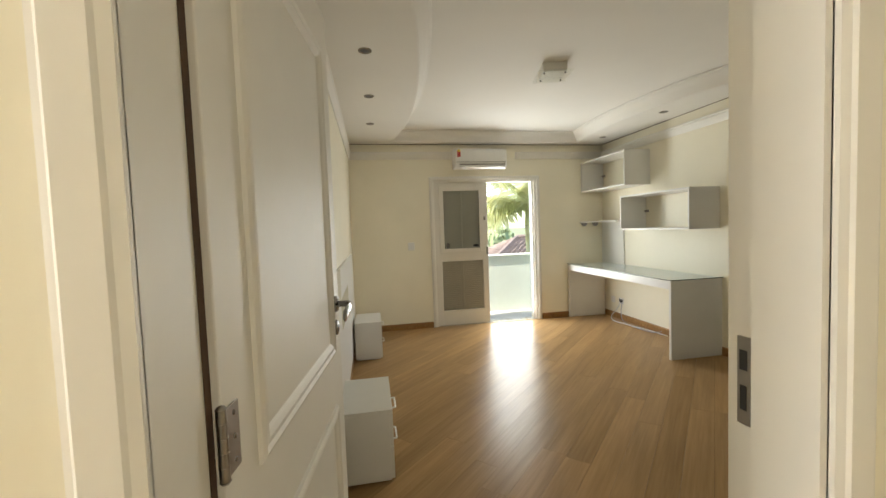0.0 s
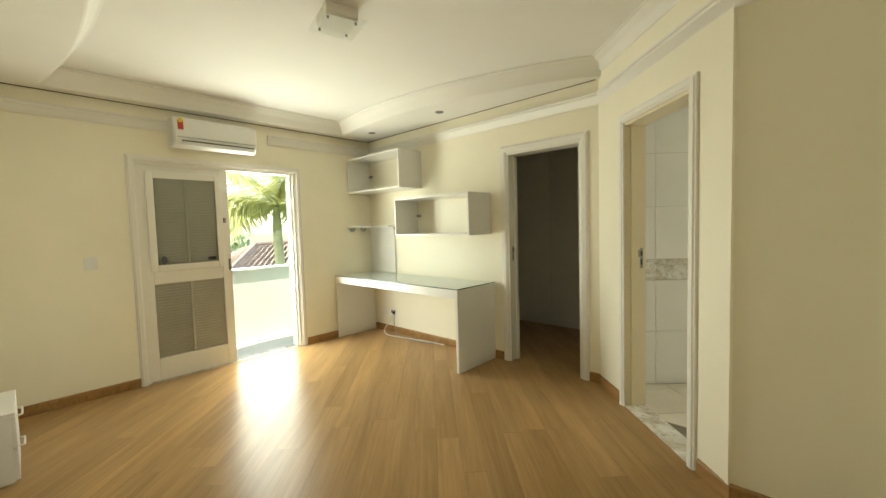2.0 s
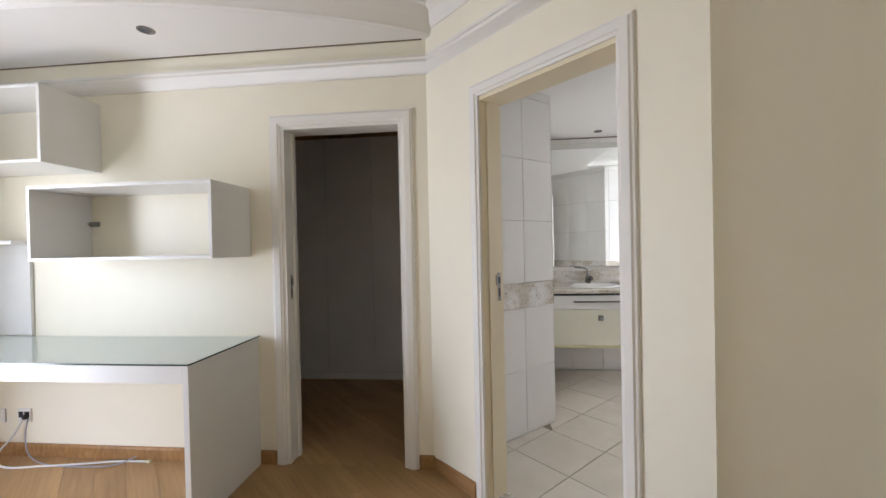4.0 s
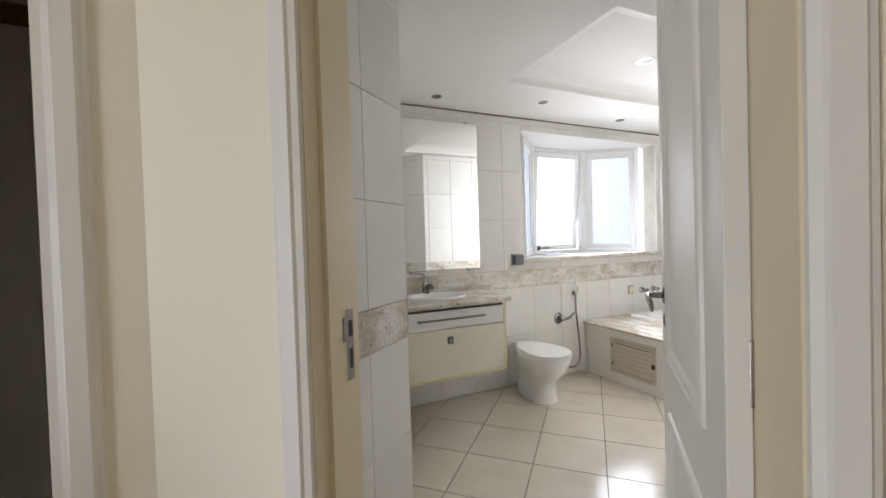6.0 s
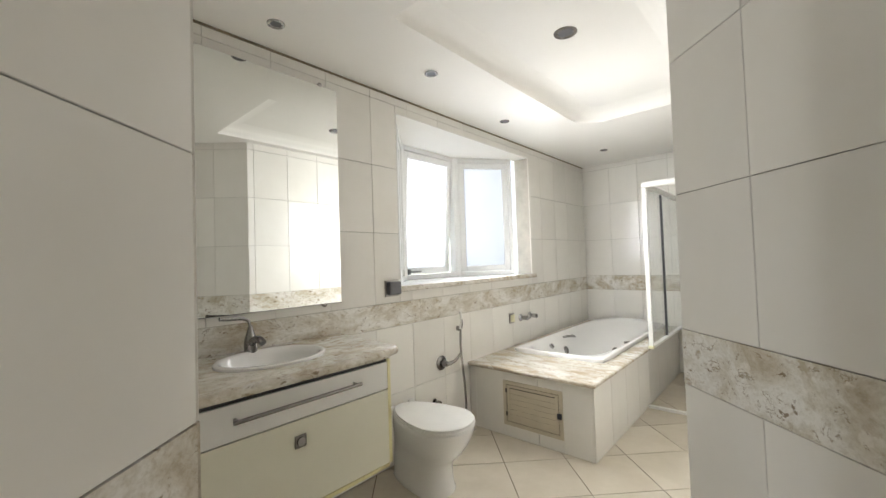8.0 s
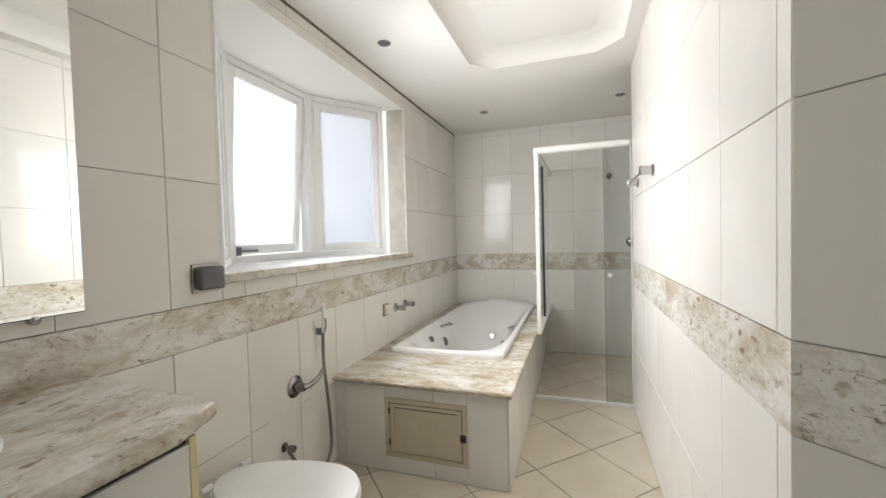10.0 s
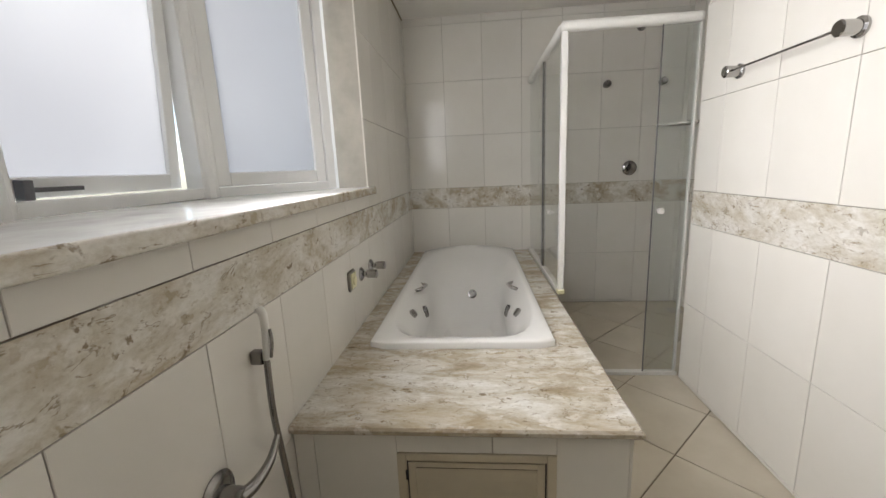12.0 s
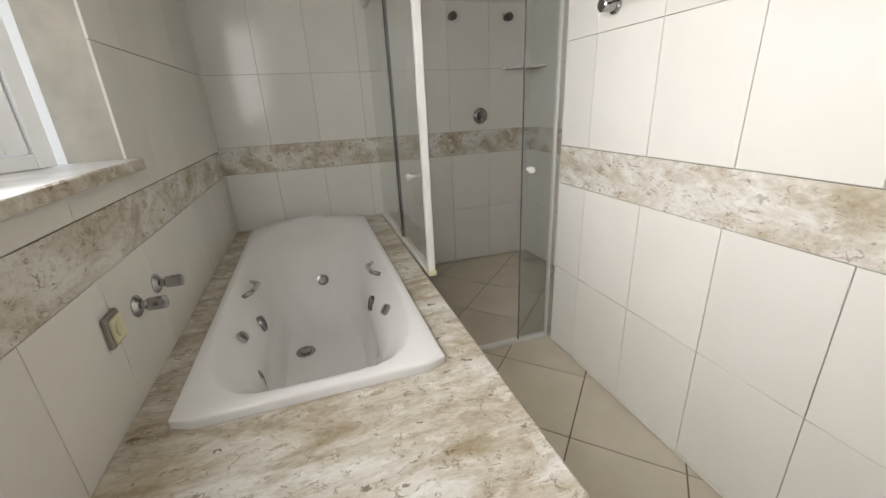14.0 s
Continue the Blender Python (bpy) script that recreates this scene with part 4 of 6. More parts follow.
# balcony door: the closed leaf with blind above and louvres below
bl = thing("balcony_door", (1.27, YN + 0.05, 0), "white balcony door leaf with slatted blind and lower louvres", "door")
X0, X1, y0, y1 = 0.905, 1.665, YN + 0.02, YN + 0.06
for n, a in (("stile", (X0, 0.008, X0 + 0.075, 2.045)), ("stile", (X1 - 0.085, 0.008, X1, 2.045)), ("rail", (X0 + 0.075, 0.008, X1 - 0.085, 0.215)),
             ("rail", (X0 + 0.075, 0.925, X1 - 0.085, 1.065)), ("rail", (X0 + 0.075, 1.965, X1 - 0.085, 2.045))):
    part(n, box(a[0], y0, a[1], a[2], y1, a[3], 0.003), TRIM, bl)
sash = part("sash", box(X0 + 0.055, y0 - 0.014, 1.045, X0 + 0.115, y0 - 0.001, 1.985, 0.003), TRIM, bl, "inner glazed sash")
for a in ((X1 - 0.125, 1.045, X1 - 0.065, 1.985), (X0 + 0.115, 1.045, X1 - 0.125, 1.105), (X0 + 0.115, 1.925, X1 - 0.125, 1.985)):
    part("sash_bar", box(a[0], y0 - 0.014, a[1], a[2], y0 - 0.001, a[3], 0.003), TRIM, sash)
part("pane", box(X0 + 0.115, y0 - 0.006, 1.105, X1 - 0.125, y0 - 0.003, 1.925), PANEGLASS, sash)
part("back", box(X0 + 0.075, y1 - 0.006, 1.065, X1 - 0.085, y1 - 0.001, 1.965), LOUVRE, bl, "closed outer shutter")
part("back", box(X0 + 0.075, y1 - 0.006, 0.215, X1 - 0.085, y1 - 0.001, 0.925), LOUVRE, bl)
for z0, z1, pitch in ((1.11, 1.925, 0.0275), (0.222, 0.92, 0.0275)):
    k = int((z1 - z0) / pitch)
    base = None
    for i in range(k):
        z = z0 + (i + 0.5) * (z1 - z0) / k
        tilt = Matrix.Translation((0, y0 + 0.018, z)) @ Matrix.Rotation(radians(-62), 4, "X")
        if base is None:
            base = part("slat", box(X0 + 0.078, -0.0145, -0.0012, X1 - 0.088, 0.0145, 0.0012, 0, tilt), LOUVRE, bl)
            first = z
        else:
            o = base.copy()
            scene.collection.objects.link(o)
            o.location.z = z - first
    part("mullion", box((X0 + X1) / 2 - 0.012, y0 - 0.001 if z0 < 1 else y0 + 0.002, z0, (X0 + X1) / 2 + 0.006, y0 + 0.006, z1, 0.001), LOUVRE, bl)
part("latch", box(X1 - 0.06, y0 - 0.024, 1.50, X1 - 0.035, y0 - 0.001, 1.55, 0.003), STEEL, bl, "small steel latch")
part("flush_handle", box(X1 - 0.03, y0 - 0.006, 1.0, X1 - 0.005, y0 - 0.0, 1.12, 0.004), NICKEL, bl, "flush metal pull")
for dz in (1.2, 1.75):
    part("hinge", rod((X0 + 0.05, y0 - 0.01, dz), (X0 + 0.05, y0 - 0.01, dz + 0.06), 0.007), WHITEP, bl)
# two small dark stickers on the pane
st = part("sticker", lathe([(0.0, 0), (0.03, 0), (0.03, 0.0015), (0.0, 0.0015)], axis_pose((X0 + 0.165, y0 - 0.0062, 1.15), (0, -1, 0)) @ Matrix.Diagonal((0.85, 1.3, 1, 1))), GREYP, bl, "small grey sticker")
part("sticker", lathe([(0.0, 0), (0.035, 0), (0.035, 0.0015), (0.0, 0.0015)], axis_pose((X1 - 0.185, y0 - 0.0062, 1.142), (0, -1, 0)) @ Matrix.Diagonal((1.2, 0.5, 1, 1))), BLACK, bl, "small black sticker")
b = box(0.885, YN, 0.0, 0.905, YN + 0.15, 2.065)
box(2.375, YN + 0.0, 0.0, 2.405, YN + 0.15, 2.065, bm=b)
box(0.905, YN, 2.045, 2.375, YN + 0.15, 2.065, bm=b)
structure("jamb_balcony_door", b, TRIM)
fp = structure("frame_open_side", box(2.345, YN + 0.02, 0.006, 2.375, YN + 0.12, 2.045, 0.004), TRIM)

# wardrobe in the closet
wd = thing("wardrobe", (5.3, 3.2, 0), "grey-white built-in wardrobe with plain hinged doors", "wardrobe")
part("body", box(5.065, 1.72, 0.0, 5.62, 4.44, 2.46), WARDROBE, wd)
part("plinth", box(5.045, 1.72, 0.0, 5.065, 4.44, 0.07), WARDROBE, wd)
part("cornice", box(5.03, 1.72, 2.46, 5.62, 4.44, 2.556, 0.002), BASEWOOD, wd)
for i, (a, c) in enumerate(((2.20, 2.68), (2.684, 3.16), (3.164, 3.642), (3.646, 4.12))):
    d = part("wardrobe_door", box(5.045, a, 0.075, 5.064, c, 2.455, 0.0015), WARDROBE, wd)
    yk = c - 0.04 if i % 2 == 0 else a + 0.04
    part("knob", lathe([(0.0, 0), (0.006, 0), (0.005, 0.012), (0.012, 0.016), (0.012, 0.024), (0.0, 0.026)], axis_pose((5.045, yk, 1.22), (-1, 0, 0)), 14), WHITEP, d, "small pale knob", True)

# ---- outside: palm, neighbour's roof, far trees ----
def palm(at, height, label, seed):
    rnd = random.Random(seed)
    t = thing("palm_tree", at, label, "palm tree")
    x, y, z = at
    part("trunk", tube([(x, y, z), (x + 0.05, y, z + height * 0.5), (x, y, z + height)], 0.2, 12, radii=(0.13, 0.095)), BARK, t, smooth=True)
    part("crownshaft", tube([(x, y, z + height), (x, y, z + height + 0.3), (x, y, z + height + 0.55)], 0.12, 12, radii=(0.105, 0.05)), LEAF, t, smooth=True)
    top = Vector((x, y, z + height + 0.5))
    for k in range(17):
        a = 2 * math.pi * k / 17 + rnd.uniform(-0.2, 0.2)
        lift = rnd.uniform(0.5, 2.0)
        ln = rnd.uniform(1.5, 2.1)
        d = Vector((math.cos(a), math.sin(a), 0))
        sidev = Vector((-d.y, d.x, 0))
        spine = [top + d * (ln * s * (1 - 0.18 * s)) + Vector((0, 0, lift * ln * 0.55 * s - (0.62 + 0.18 * (1.6 - lift)) * ln * s * s * 0.9)) for s in [i / 26 for i in range(27)]]
        b = tube(spine[::5] + [spine[-1]], 0.02, 5, steps=2, radii=(0.028, 0.006))
        for i in range(3, 27):
            s = i / 26
            w = 0.62 * math.sin(math.pi * min(1.0, s * 0.82 + 0.12)) + 0.08
            along = (spine[i] - spine[i - 1]).normalized()
            for sg in (-1, 1):
                for q in (0.0, 0.5):
                    p = spine[i - 1].lerp(spine[i], q)
                    tip = p + sidev * sg * w * rnd.uniform(0.75, 1.0) + along * w * 0.5 + Vector((0, 0, -w * rnd.uniform(0.35, 0.75)))
                    mid = p.lerp(tip, 0.5) + Vector((0, 0, 0.06 * w))
                    e = along * 0.022
                    vs = [b.verts.new(v) for v in (p - e, mid - e * 0.9, tip, mid + e * 0.9, p + e)]
                    b.faces.new(vs)
        part("frond", b, LEAF, t)


palm((3.9, 9.4, -3.2), 4.62, "tall palm with arching feathery fronds outside the balcony", 4)

hs = thing("neighbour_house", (9.0, 21.0, -3.2), "neighbouring house with a brown tiled hip roof", "house")
part("wall", box(4.0, 16.6, -3.2, 15.2, 25.2, -1.6), STUCCO, hs)
b = bmesh.new()
ex0, ex1, ey0, ey1, ez, rz_ = 3.2, 16.0, 15.8, 26.0, -1.6, 0.75
v = [b.verts.new(p) for p in ((ex0, ey0, ez), (ex1, ey0, ez), (ex1, ey1, ez), (ex0, ey1, ez), (ex0 + 4.8, 20.9, rz_), (ex1 - 4.8, 20.9, rz_))]
for f in ((0, 1, 5, 4), (1, 2, 5), (2, 3, 4, 5), (3, 0, 4), (3, 2, 1, 0)):
    b.faces.new([v[i] for i in f])
roof = part("roof", b, ROOFT, hs, "brown clay tile roof")
b = bmesh.new()
for row in range(28):                                  # courses of roof tiles on the two slopes in view
    f0 = row / 28
    for (p0, p1, q0, q1) in (((ex0, ey0), (ex1, ey0), (ex0 + 4.8, 20.9), (ex1 - 4.8, 20.9)), ((ex0, ey1), (ex0, ey0), (ex0 + 4.8, 20.9), (ex0 + 4.8, 20.9))):
        a0, a1 = Vector((*p0, ez)).lerp(Vector((*q0, rz_)), f0), Vector((*p1, ez)).lerp(Vector((*q1, rz_)), f0)
        c0, c1 = Vector((*p0, ez)).lerp(Vector((*q0, rz_)), f0 + 1 / 28), Vector((*p1, ez)).lerp(Vector((*q1, rz_)), f0 + 1 / 28)
        n = max(2, int((a1 - a0).length / 0.26))
        for i in range(n):
            l0, l1 = a0.lerp(a1, (i + 0.08) / n), a0.lerp(a1, (i + 0.92) / n)
            u0, u1 = c0.lerp(c1, (i + 0.08) / n), c0.lerp(c1, (i + 0.92) / n)
            lm_, um_ = (l0 + l1) / 2 + Vector((0, 0, 0.11)), (u0 + u1) / 2 + Vector((0, 0, 0.07))
            e = [b.verts.new(q + Vector((0, 0, 0.02))) for q in (l0, lm_, l1, u1, um_, u0)]
            b.faces.new((e[0], e[1], e[4], e[5]))
            b.faces.new((e[1], e[2], e[3], e[4]))
tagged(part("roof_tiles", b, ROOFT, roof), kind="stuff")
part("ridge", tube([(ex0 + 4.8, 20.9, rz_ + 0.05), (9.5, 20.9, rz_ + 0.05), (ex1 - 4.8, 20.9, rz_ + 0.05)], 0.12, 8), ROOFT, hs)
for p in ((ex0, ey0), (ex1, ey0)):
    q = (ex0 + 4.8 if p[0] < 9 else ex1 - 4.8, 20.9, rz_ + 0.05)
    part("hip", rod((p[0], p[1], ez + 0.05), q, 0.10, 8), ROOFT, hs)

rnd = random.Random(9)
b = bmesh.new()
for k in range(1500):
    a = rnd.uniform(-0.9, 1.2)
    dist = rnd.uniform(45, 75)
    cx, cy = dist * math.sin(a), dist * math.cos(a)
    hgt = 3.2 + 1.6 * math.sin(a * 9) + 1.0 * math.sin(a * 23 + 1)
    cz = -3.2 + rnd.random() ** 0.6 * hgt
    r = rnd.uniform(0.5, 1.2)
    q = Matrix.Translation((cx, cy, cz)) @ Euler((rnd.uniform(0, 6), rnd.uniform(0, 6), 0)).to_matrix().to_4x4()
    vs = [b.verts.new(q @ Vector((r * math.cos(i * 1.2566), r * 0.7 * math.sin(i * 1.2566), rnd.uniform(-0.2, 0.2)))) for i in range(5)]
    b.faces.new(vs)
tagged(part("far_trees", b, SHRUB, None, "distant line of green treetops"), category="trees", kind="stuff")

# ---- things: bathroom ----
# bay window: marble sill, reveals, three frosted sashes
BAY = [(5.572, -0.150), (5.93, -0.52), (5.93, -1.255), (5.575, -1.745)]
wb, wt = 1.155, 2.325
structure("window_sill", prism([(XB - 0.03, -1.835), (XB - 0.03, -0.01), (XB + 0.0, -0.01), (XB + 0.0, -0.034), (5.60, -0.04), (5.98, -0.44), (5.98, -1.37), (5.60, -1.80), (XB + 0.0, -1.816), (XB + 0.0, -1.835)], 1.13, wb), SILL)
structure("sill_nosing", box(XB - 0.045, -1.852, 1.117, XB - 0.0305, 0.004, 1.156, 0.0065, seg=3), MARBLE)
structure("window_head", prism([(XB - 0.004, -1.82), (XB - 0.004, -0.03), (5.60, -0.04), (5.98, -0.44), (5.98, -1.37), (5.60, -1.80)], wt, wt + 0.05), CEIL)
b = prism([(XB + 0.15, -0.03), (5.60, -0.03), (5.60, -0.0), (XB + 0.15, -0.0)], 1.0, 2.5)
prism([(XB + 0.15, -1.85), (5.60, -1.85), (5.60, -1.82), (XB + 0.15, -1.82)], 1.0, 2.5, bm=b)
prism([(XB + 0.002, -0.031), (5.60, -0.031), (5.60, -0.16), (5.565, -0.146)], wb + 0.001, wt - 0.001, bm=b)
structure("wall_bay_cheeks", b, WINDOW_WHITE)


def sash_window(name, a, c, tilt, label):
    """One sash of the bay from a to c, frame and pane."""
    a, c = Vector((*a, 0)), Vector((*c, 0))
    ln = (c - a).length
    ang = math.atan2((c - a).y, (c - a).x)
    m = Matrix.Translation(a) @ Matrix.Rotation(ang, 4, "Z")
    w = tagged(thing(name, a + Vector((0, 0, wb)), label, "window"), kind="structure")
    z0, z1 = wb + 0.002, wt - 0.002
    for bx in ((0.0, z0, 0.045, z1), (ln - 0.045, z0, ln, z1), (0.045, z0, ln - 0.045, z0 + 0.04), (0.045, z1 - 0.04, ln - 0.045, z1)):
        part("window_frame", box(bx[0], -0.03, bx[1], bx[2], 0.04, bx[3], 0.003, m), WINDOW_WHITE, w)
    mt = m @ Matrix.Translation((0, 0, z1 - 0.05)) @ Matrix.Rotation(radians(tilt), 4, "X") @ Matrix.Translation((0, 0, -(z1 - 0.05)))
    s0, s1 = z0 + 0.042, z1 - 0.042
    sh_ = part("sash", box(0.048, -0.018, s0, 0.10, 0.018, s1, 0.004, mt), WINDOW_WHITE, w)
    for bx in ((ln - 0.10, s0, ln - 0.048, s1), (0.10, s0, ln - 0.10, s0 + 0.055), (0.10, s1 - 0.055, ln - 0.10, s1)):
        part("sash_bar", box(bx[0], -0.018, bx[1], bx[2], 0.018, bx[3], 0.004, mt), WINDOW_WHITE, sh_)
    p = part("pane", box(0.10, -0.002, s0 + 0.055, ln - 0.10, 0.002, s1 - 0.055, 0, mt), FROST, sh_, "frosted glass pane")
    p.visible_shadow = False
    return w, mt, s0


sash_window("window_1", BAY[0], BAY[1], 0, "white framed side window with frosted glass in a bay")
w2, mt, s0 = sash_window("window_2", BAY[1], BAY[2], 4, "white top-hung frosted window standing slightly ajar in a bay")
part("stay", box(0.11, -0.045, s0 + 0.018, 0.27, -0.03, s0 + 0.030, 0.002, mt), GREYP, w2, "dark metal window stay")
part("catch", box(0.11, -0.05, s0 - 0.01, 0.135, -0.02, s0 + 0.05, 0.003, mt), GREYP, w2)
sash_window("window_3", BAY[2], BAY[3], 0, "white framed side window with frosted glass in a bay")
b = rod((BAY[1][0], BAY[1][1], wb), (BAY[1][0], BAY[1][1], wt), 0.045, 12)
structure("window_post", b, WINDOW_WHITE)
structure("window_post", rod((BAY[2][0], BAY[2][1], wb), (BAY[2][0], BAY[2][1], wt), 0.045, 12), WINDOW_WHITE)

# mirror on small clips
mr = thing("mirror", (XB - 0.02, 0.95, 1.095), "large frameless wall mirror with a thin dark edge", "mirror")
part("glass", box(XB - 0.030, 0.443, 1.097, XB - 0.025, 1.497, 2.325), MIRROR, mr)
part("backing", box(XB - 0.0245, 0.440, 1.094, XB - 0.012, 1.50, 2.328), GREYP, mr, "dark mirror edge")
for y in (0.55, 1.38):
    for z, s in ((1.094, -1), (2.328, 1)):
        part("clip", lathe([(0.0, 0), (0.012, 0), (0.012, 0.018), (0.0, 0.022)], axis_pose((XB - 0.012, y, z + 0.004 * s), (-1, 0, 0)), 14), CHROME, mr, smooth=True)

# vanity
vn = thing("vanity_unit", (5.1, 1.0, 0.39), "wall-hung white and cream vanity cabinet with long bar handle", "vanity unit")
part("body", box(4.875, 0.545, 0.395, XB - 0.012, YBN - 0.012, 0.775, 0.001), CREAM_LAM, vn)
part("side_panel", box(4.875, 0.545, 0.7755, XB - 0.012, 0.563, 0.858, 0.001), CREAM_LAM, vn)
part("side_edge", box(4.858, 0.545, 0.395, 4.8745, 0.561, 0.868, 0.001), YELLOW_EDGE, vn, "yellowed edge band")
part("bottom_edge", box(4.858, 0.562, 0.380, 4.8745, YBN - 0.014, 0.396, 0.001), YELLOW_EDGE, vn, "yellowed edge band")
dr = part("drawer", box(4.856, 0.564, 0.735, 4.8655, YBN - 0.014, 0.857, 0.0015), LAMINATE, vn, "white drawer front")
hd = part("handle", rod((4.822, 0.735, 0.805), (4.822, 1.245, 0.805), 0.0075, 14), NICKEL, dr, "long brushed bar handle", True)
for y in (0.75, 1.23):
    part("post", rod((4.822, y, 0.805), (4.856, y, 0.805), 0.006, 10), NICKEL, hd)
fl_ = part("flap_door", box(4.856, 0.564, 0.400, 4.8745, YBN - 0.014, 0.730, 0.0015), CREAM_LAM, vn, "cream drop-front door")
pl = part("pull_plate", box(4.848, 0.975, 0.628, 4.856, 1.022, 0.676, 0.004), NICKEL, fl_, "square metal pull")
part("ring", lathe([(0.010, 0), (0.016, 0), (0.016, 0.005), (0.010, 0.005)], axis_pose((4.848, 0.998, 0.652), (-1, 0, 0)), 18), CHROME, pl)
# black sheet put in as the shadow below the counter's overhang
part("gap_shade", box(4.866, 0.5635, 0.7755, 4.90, YBN - 0.014, 0.879), BLACK, vn, "black sheet standing in for shade under the counter")

# marble counter with an oval cut-out
N = 72
scx, scy, srx, sry = 5.135, 0.968, 0.175, 0.225


def outline(z, grow=0.0):
    out = []
    x0, x1, y0, y1 = 4.825 - grow, XB - 0.010, 0.47 - grow, YBN - 0.010
    for i in range(N):
        a = 2 * math.pi * i / N
        ca, sa = math.cos(a), math.sin(a)
        k = min(((x1 if ca > 0 else x0) - scx) / ca if abs(ca) > 1e-6 else 9, ((y1 if sa > 0 else y0) - scy) / sa if abs(sa) > 1e-6 else 9)
        x, y = scx + k * ca, scy + k * sa
        if y < scy:      # the free end runs slightly slanted, with a rounded front corner
            y += 0.05 * max(0.0, (XB - x) / 0.6) * (1 if y < 0.60 else 0) - 0.03 * (1 if y < 0.60 else 0)
        if x < 4.87 and y < 0.58:
            x += 0.02
        out.append((x, y, z))
    return out


hole = lambda z, k: [(scx + k * srx * math.cos(2 * math.pi * i / N), scy + k * sry * math.sin(2 * math.pi * i / N), z) for i in range(N)]
ct = thing("vanity_counter", (5.1, 1.0, 0.88), "beige shell marble vanity counter with rounded edge", "counter")
rings = [hole(0.879, 0.95), outline(0.879, -0.006), outline(0.886, 0.001), outline(0.898, 0.004), outline(0.910, 0.001), outline(0.917, -0.007), hole(0.917, 0.95)]
part("slab", loft(rings + [rings[0]], None, False, False), MARBLE, ct, smooth=True)

bs = thing("wash_basin", (scx, scy, 0.91), "oval white drop-in ceramic basin in the marble counter", "basin")
ov = lambda k, z, dx=0.0: [(scx + dx + k * srx * math.cos(2 * math.pi * i / N), scy + k * sry * math.sin(2 * math.pi * i / N), z) for i in range(N)]
part("bowl", loft([ov(1.03, 0.9175), ov(1.03, 0.926), ov(1.0, 0.931), ov(0.95, 0.931), ov(0.90, 0.924), ov(0.86, 0.90), ov(0.76, 0.85), ov(0.55, 0.81), ov(0.25, 0.795), ov(0.1, 0.793)], None, False, True), CERAMIC, bs, smooth=True)
part("drain", lathe([(0.0, 0), (0.022, 0), (0.024, 0.003), (0.020, 0.005), (0.0, 0.004)], Matrix.Translation((scx, scy, 0.794)), 20), CHROME, bs, smooth=True)

tp = thing("basin_tap", (5.318, 0.985, 0.917), "brushed nickel single-lever basin tap with pear-shaped body", "tap")
m = Matrix.Translation((5.318, 0.985, 0.917))
part("body", lathe([(0.0, 0), (0.026, 0), (0.028, 0.012), (0.029, 0.045), (0.025, 0.072), (0.017, 0.095), (0.012, 0.112), (0.008, 0.13), (0.0, 0.134)], m, 28), NICKEL, tp, smooth=True)
part("spout", tube([(5.305, 0.985, 0.965), (5.27, 0.985, 0.985), (5.235, 0.98, 0.99), (5.21, 0.975, 0.975)], 0.014, 14, radii=(0.018, 0.015)), NICKEL, tp, smooth=True)
part("lever", tube([(5.318, 0.985, 1.04), (5.318, 0.995, 1.068), (5.315, 1.025, 1.082), (5.31, 1.075, 1.086), (5.305, 1.12, 1.092)], 0.006, 10, radii=(0.006, 0.009)), NICKEL, tp, smooth=True)

# toilet pan
to = thing("toilet", (5.1, 0.08, 0), "white ceramic close-to-wall toilet with closed lid", "toilet")
ty = 0.075


def egg(x_back, x_front, half, z, n=48, sq=2.4):
    """An egg-shaped ring: flat towards the wall, round at the front."""
    out = []
    cx = x_front + half
    for i in range(n):
        a = 2 * math.pi * i / n
        ca, sa = math.cos(a), math.sin(a)
        if ca < 0:
            x = cx + (cx - x_front) * ca
            y = half * sa
        else:
            k = (abs(ca) ** sq + abs(sa) ** sq) ** (-1 / sq)
            x = cx + (x_back - cx) * min(1.0, ca * k)
            y = half * max(-1.0, min(1.0, sa * k)) * (1 - 0.26 * min(1.0, ca * k) ** 1.5)
        out.append((x, ty + y, z))
    return out


rings = [egg(5.38, 4.925, 0.122, 0.0), egg(5.38, 4.925, 0.124, 0.012), egg(5.375, 4.933, 0.117, 0.03), egg(5.375, 4.940, 0.112, 0.09), egg(5.37, 4.938, 0.112, 0.15), egg(5.365, 4.908, 0.120, 0.19),
         egg(5.36, 4.862, 0.142, 0.235), egg(5.35, 4.822, 0.166, 0.29), egg(5.35, 4.798, 0.180, 0.34), egg(5.35, 4.788, 0.184, 0.372), egg(5.35, 4.785, 0.184, 0.385), egg(5.35, 4.79, 0.180, 0.392)]
part("bowl", loft(rings), CERAMIC, to, smooth=True)
part("seat", loft([egg(5.335, 4.785, 0.182, 0.393), egg(5.335, 4.782, 0.185, 0.400), egg(5.335, 4.786, 0.182, 0.408)]), WHITEP, to, smooth=True)
part("lid", loft([egg(5.33, 4.79, 0.180, 0.410), egg(5.33, 4.785, 0.183, 0.416), egg(5.33, 4.79, 0.180, 0.421), egg(5.32, 4.83, 0.15, 0.4235), egg(5.28, 4.95, 0.08, 0.4245)]), WHITEP, to, "closed white lid", True)
for dy in (-0.085, 0.085):
    part("hinge", rod((5.315, ty + dy - 0.02, 0.418), (5.315, ty + dy + 0.02, 0.418), 0.013), WHITEP, to)
part("bolt_cap", lathe([(0.0, 0), (0.012, 0), (0.010, 0.006), (0.0, 0.008)], axis_pose((5.1, ty + 0.096, 0.075), (0, 1, 0.1)), 14), GREYP, to, "dark bolt cap")

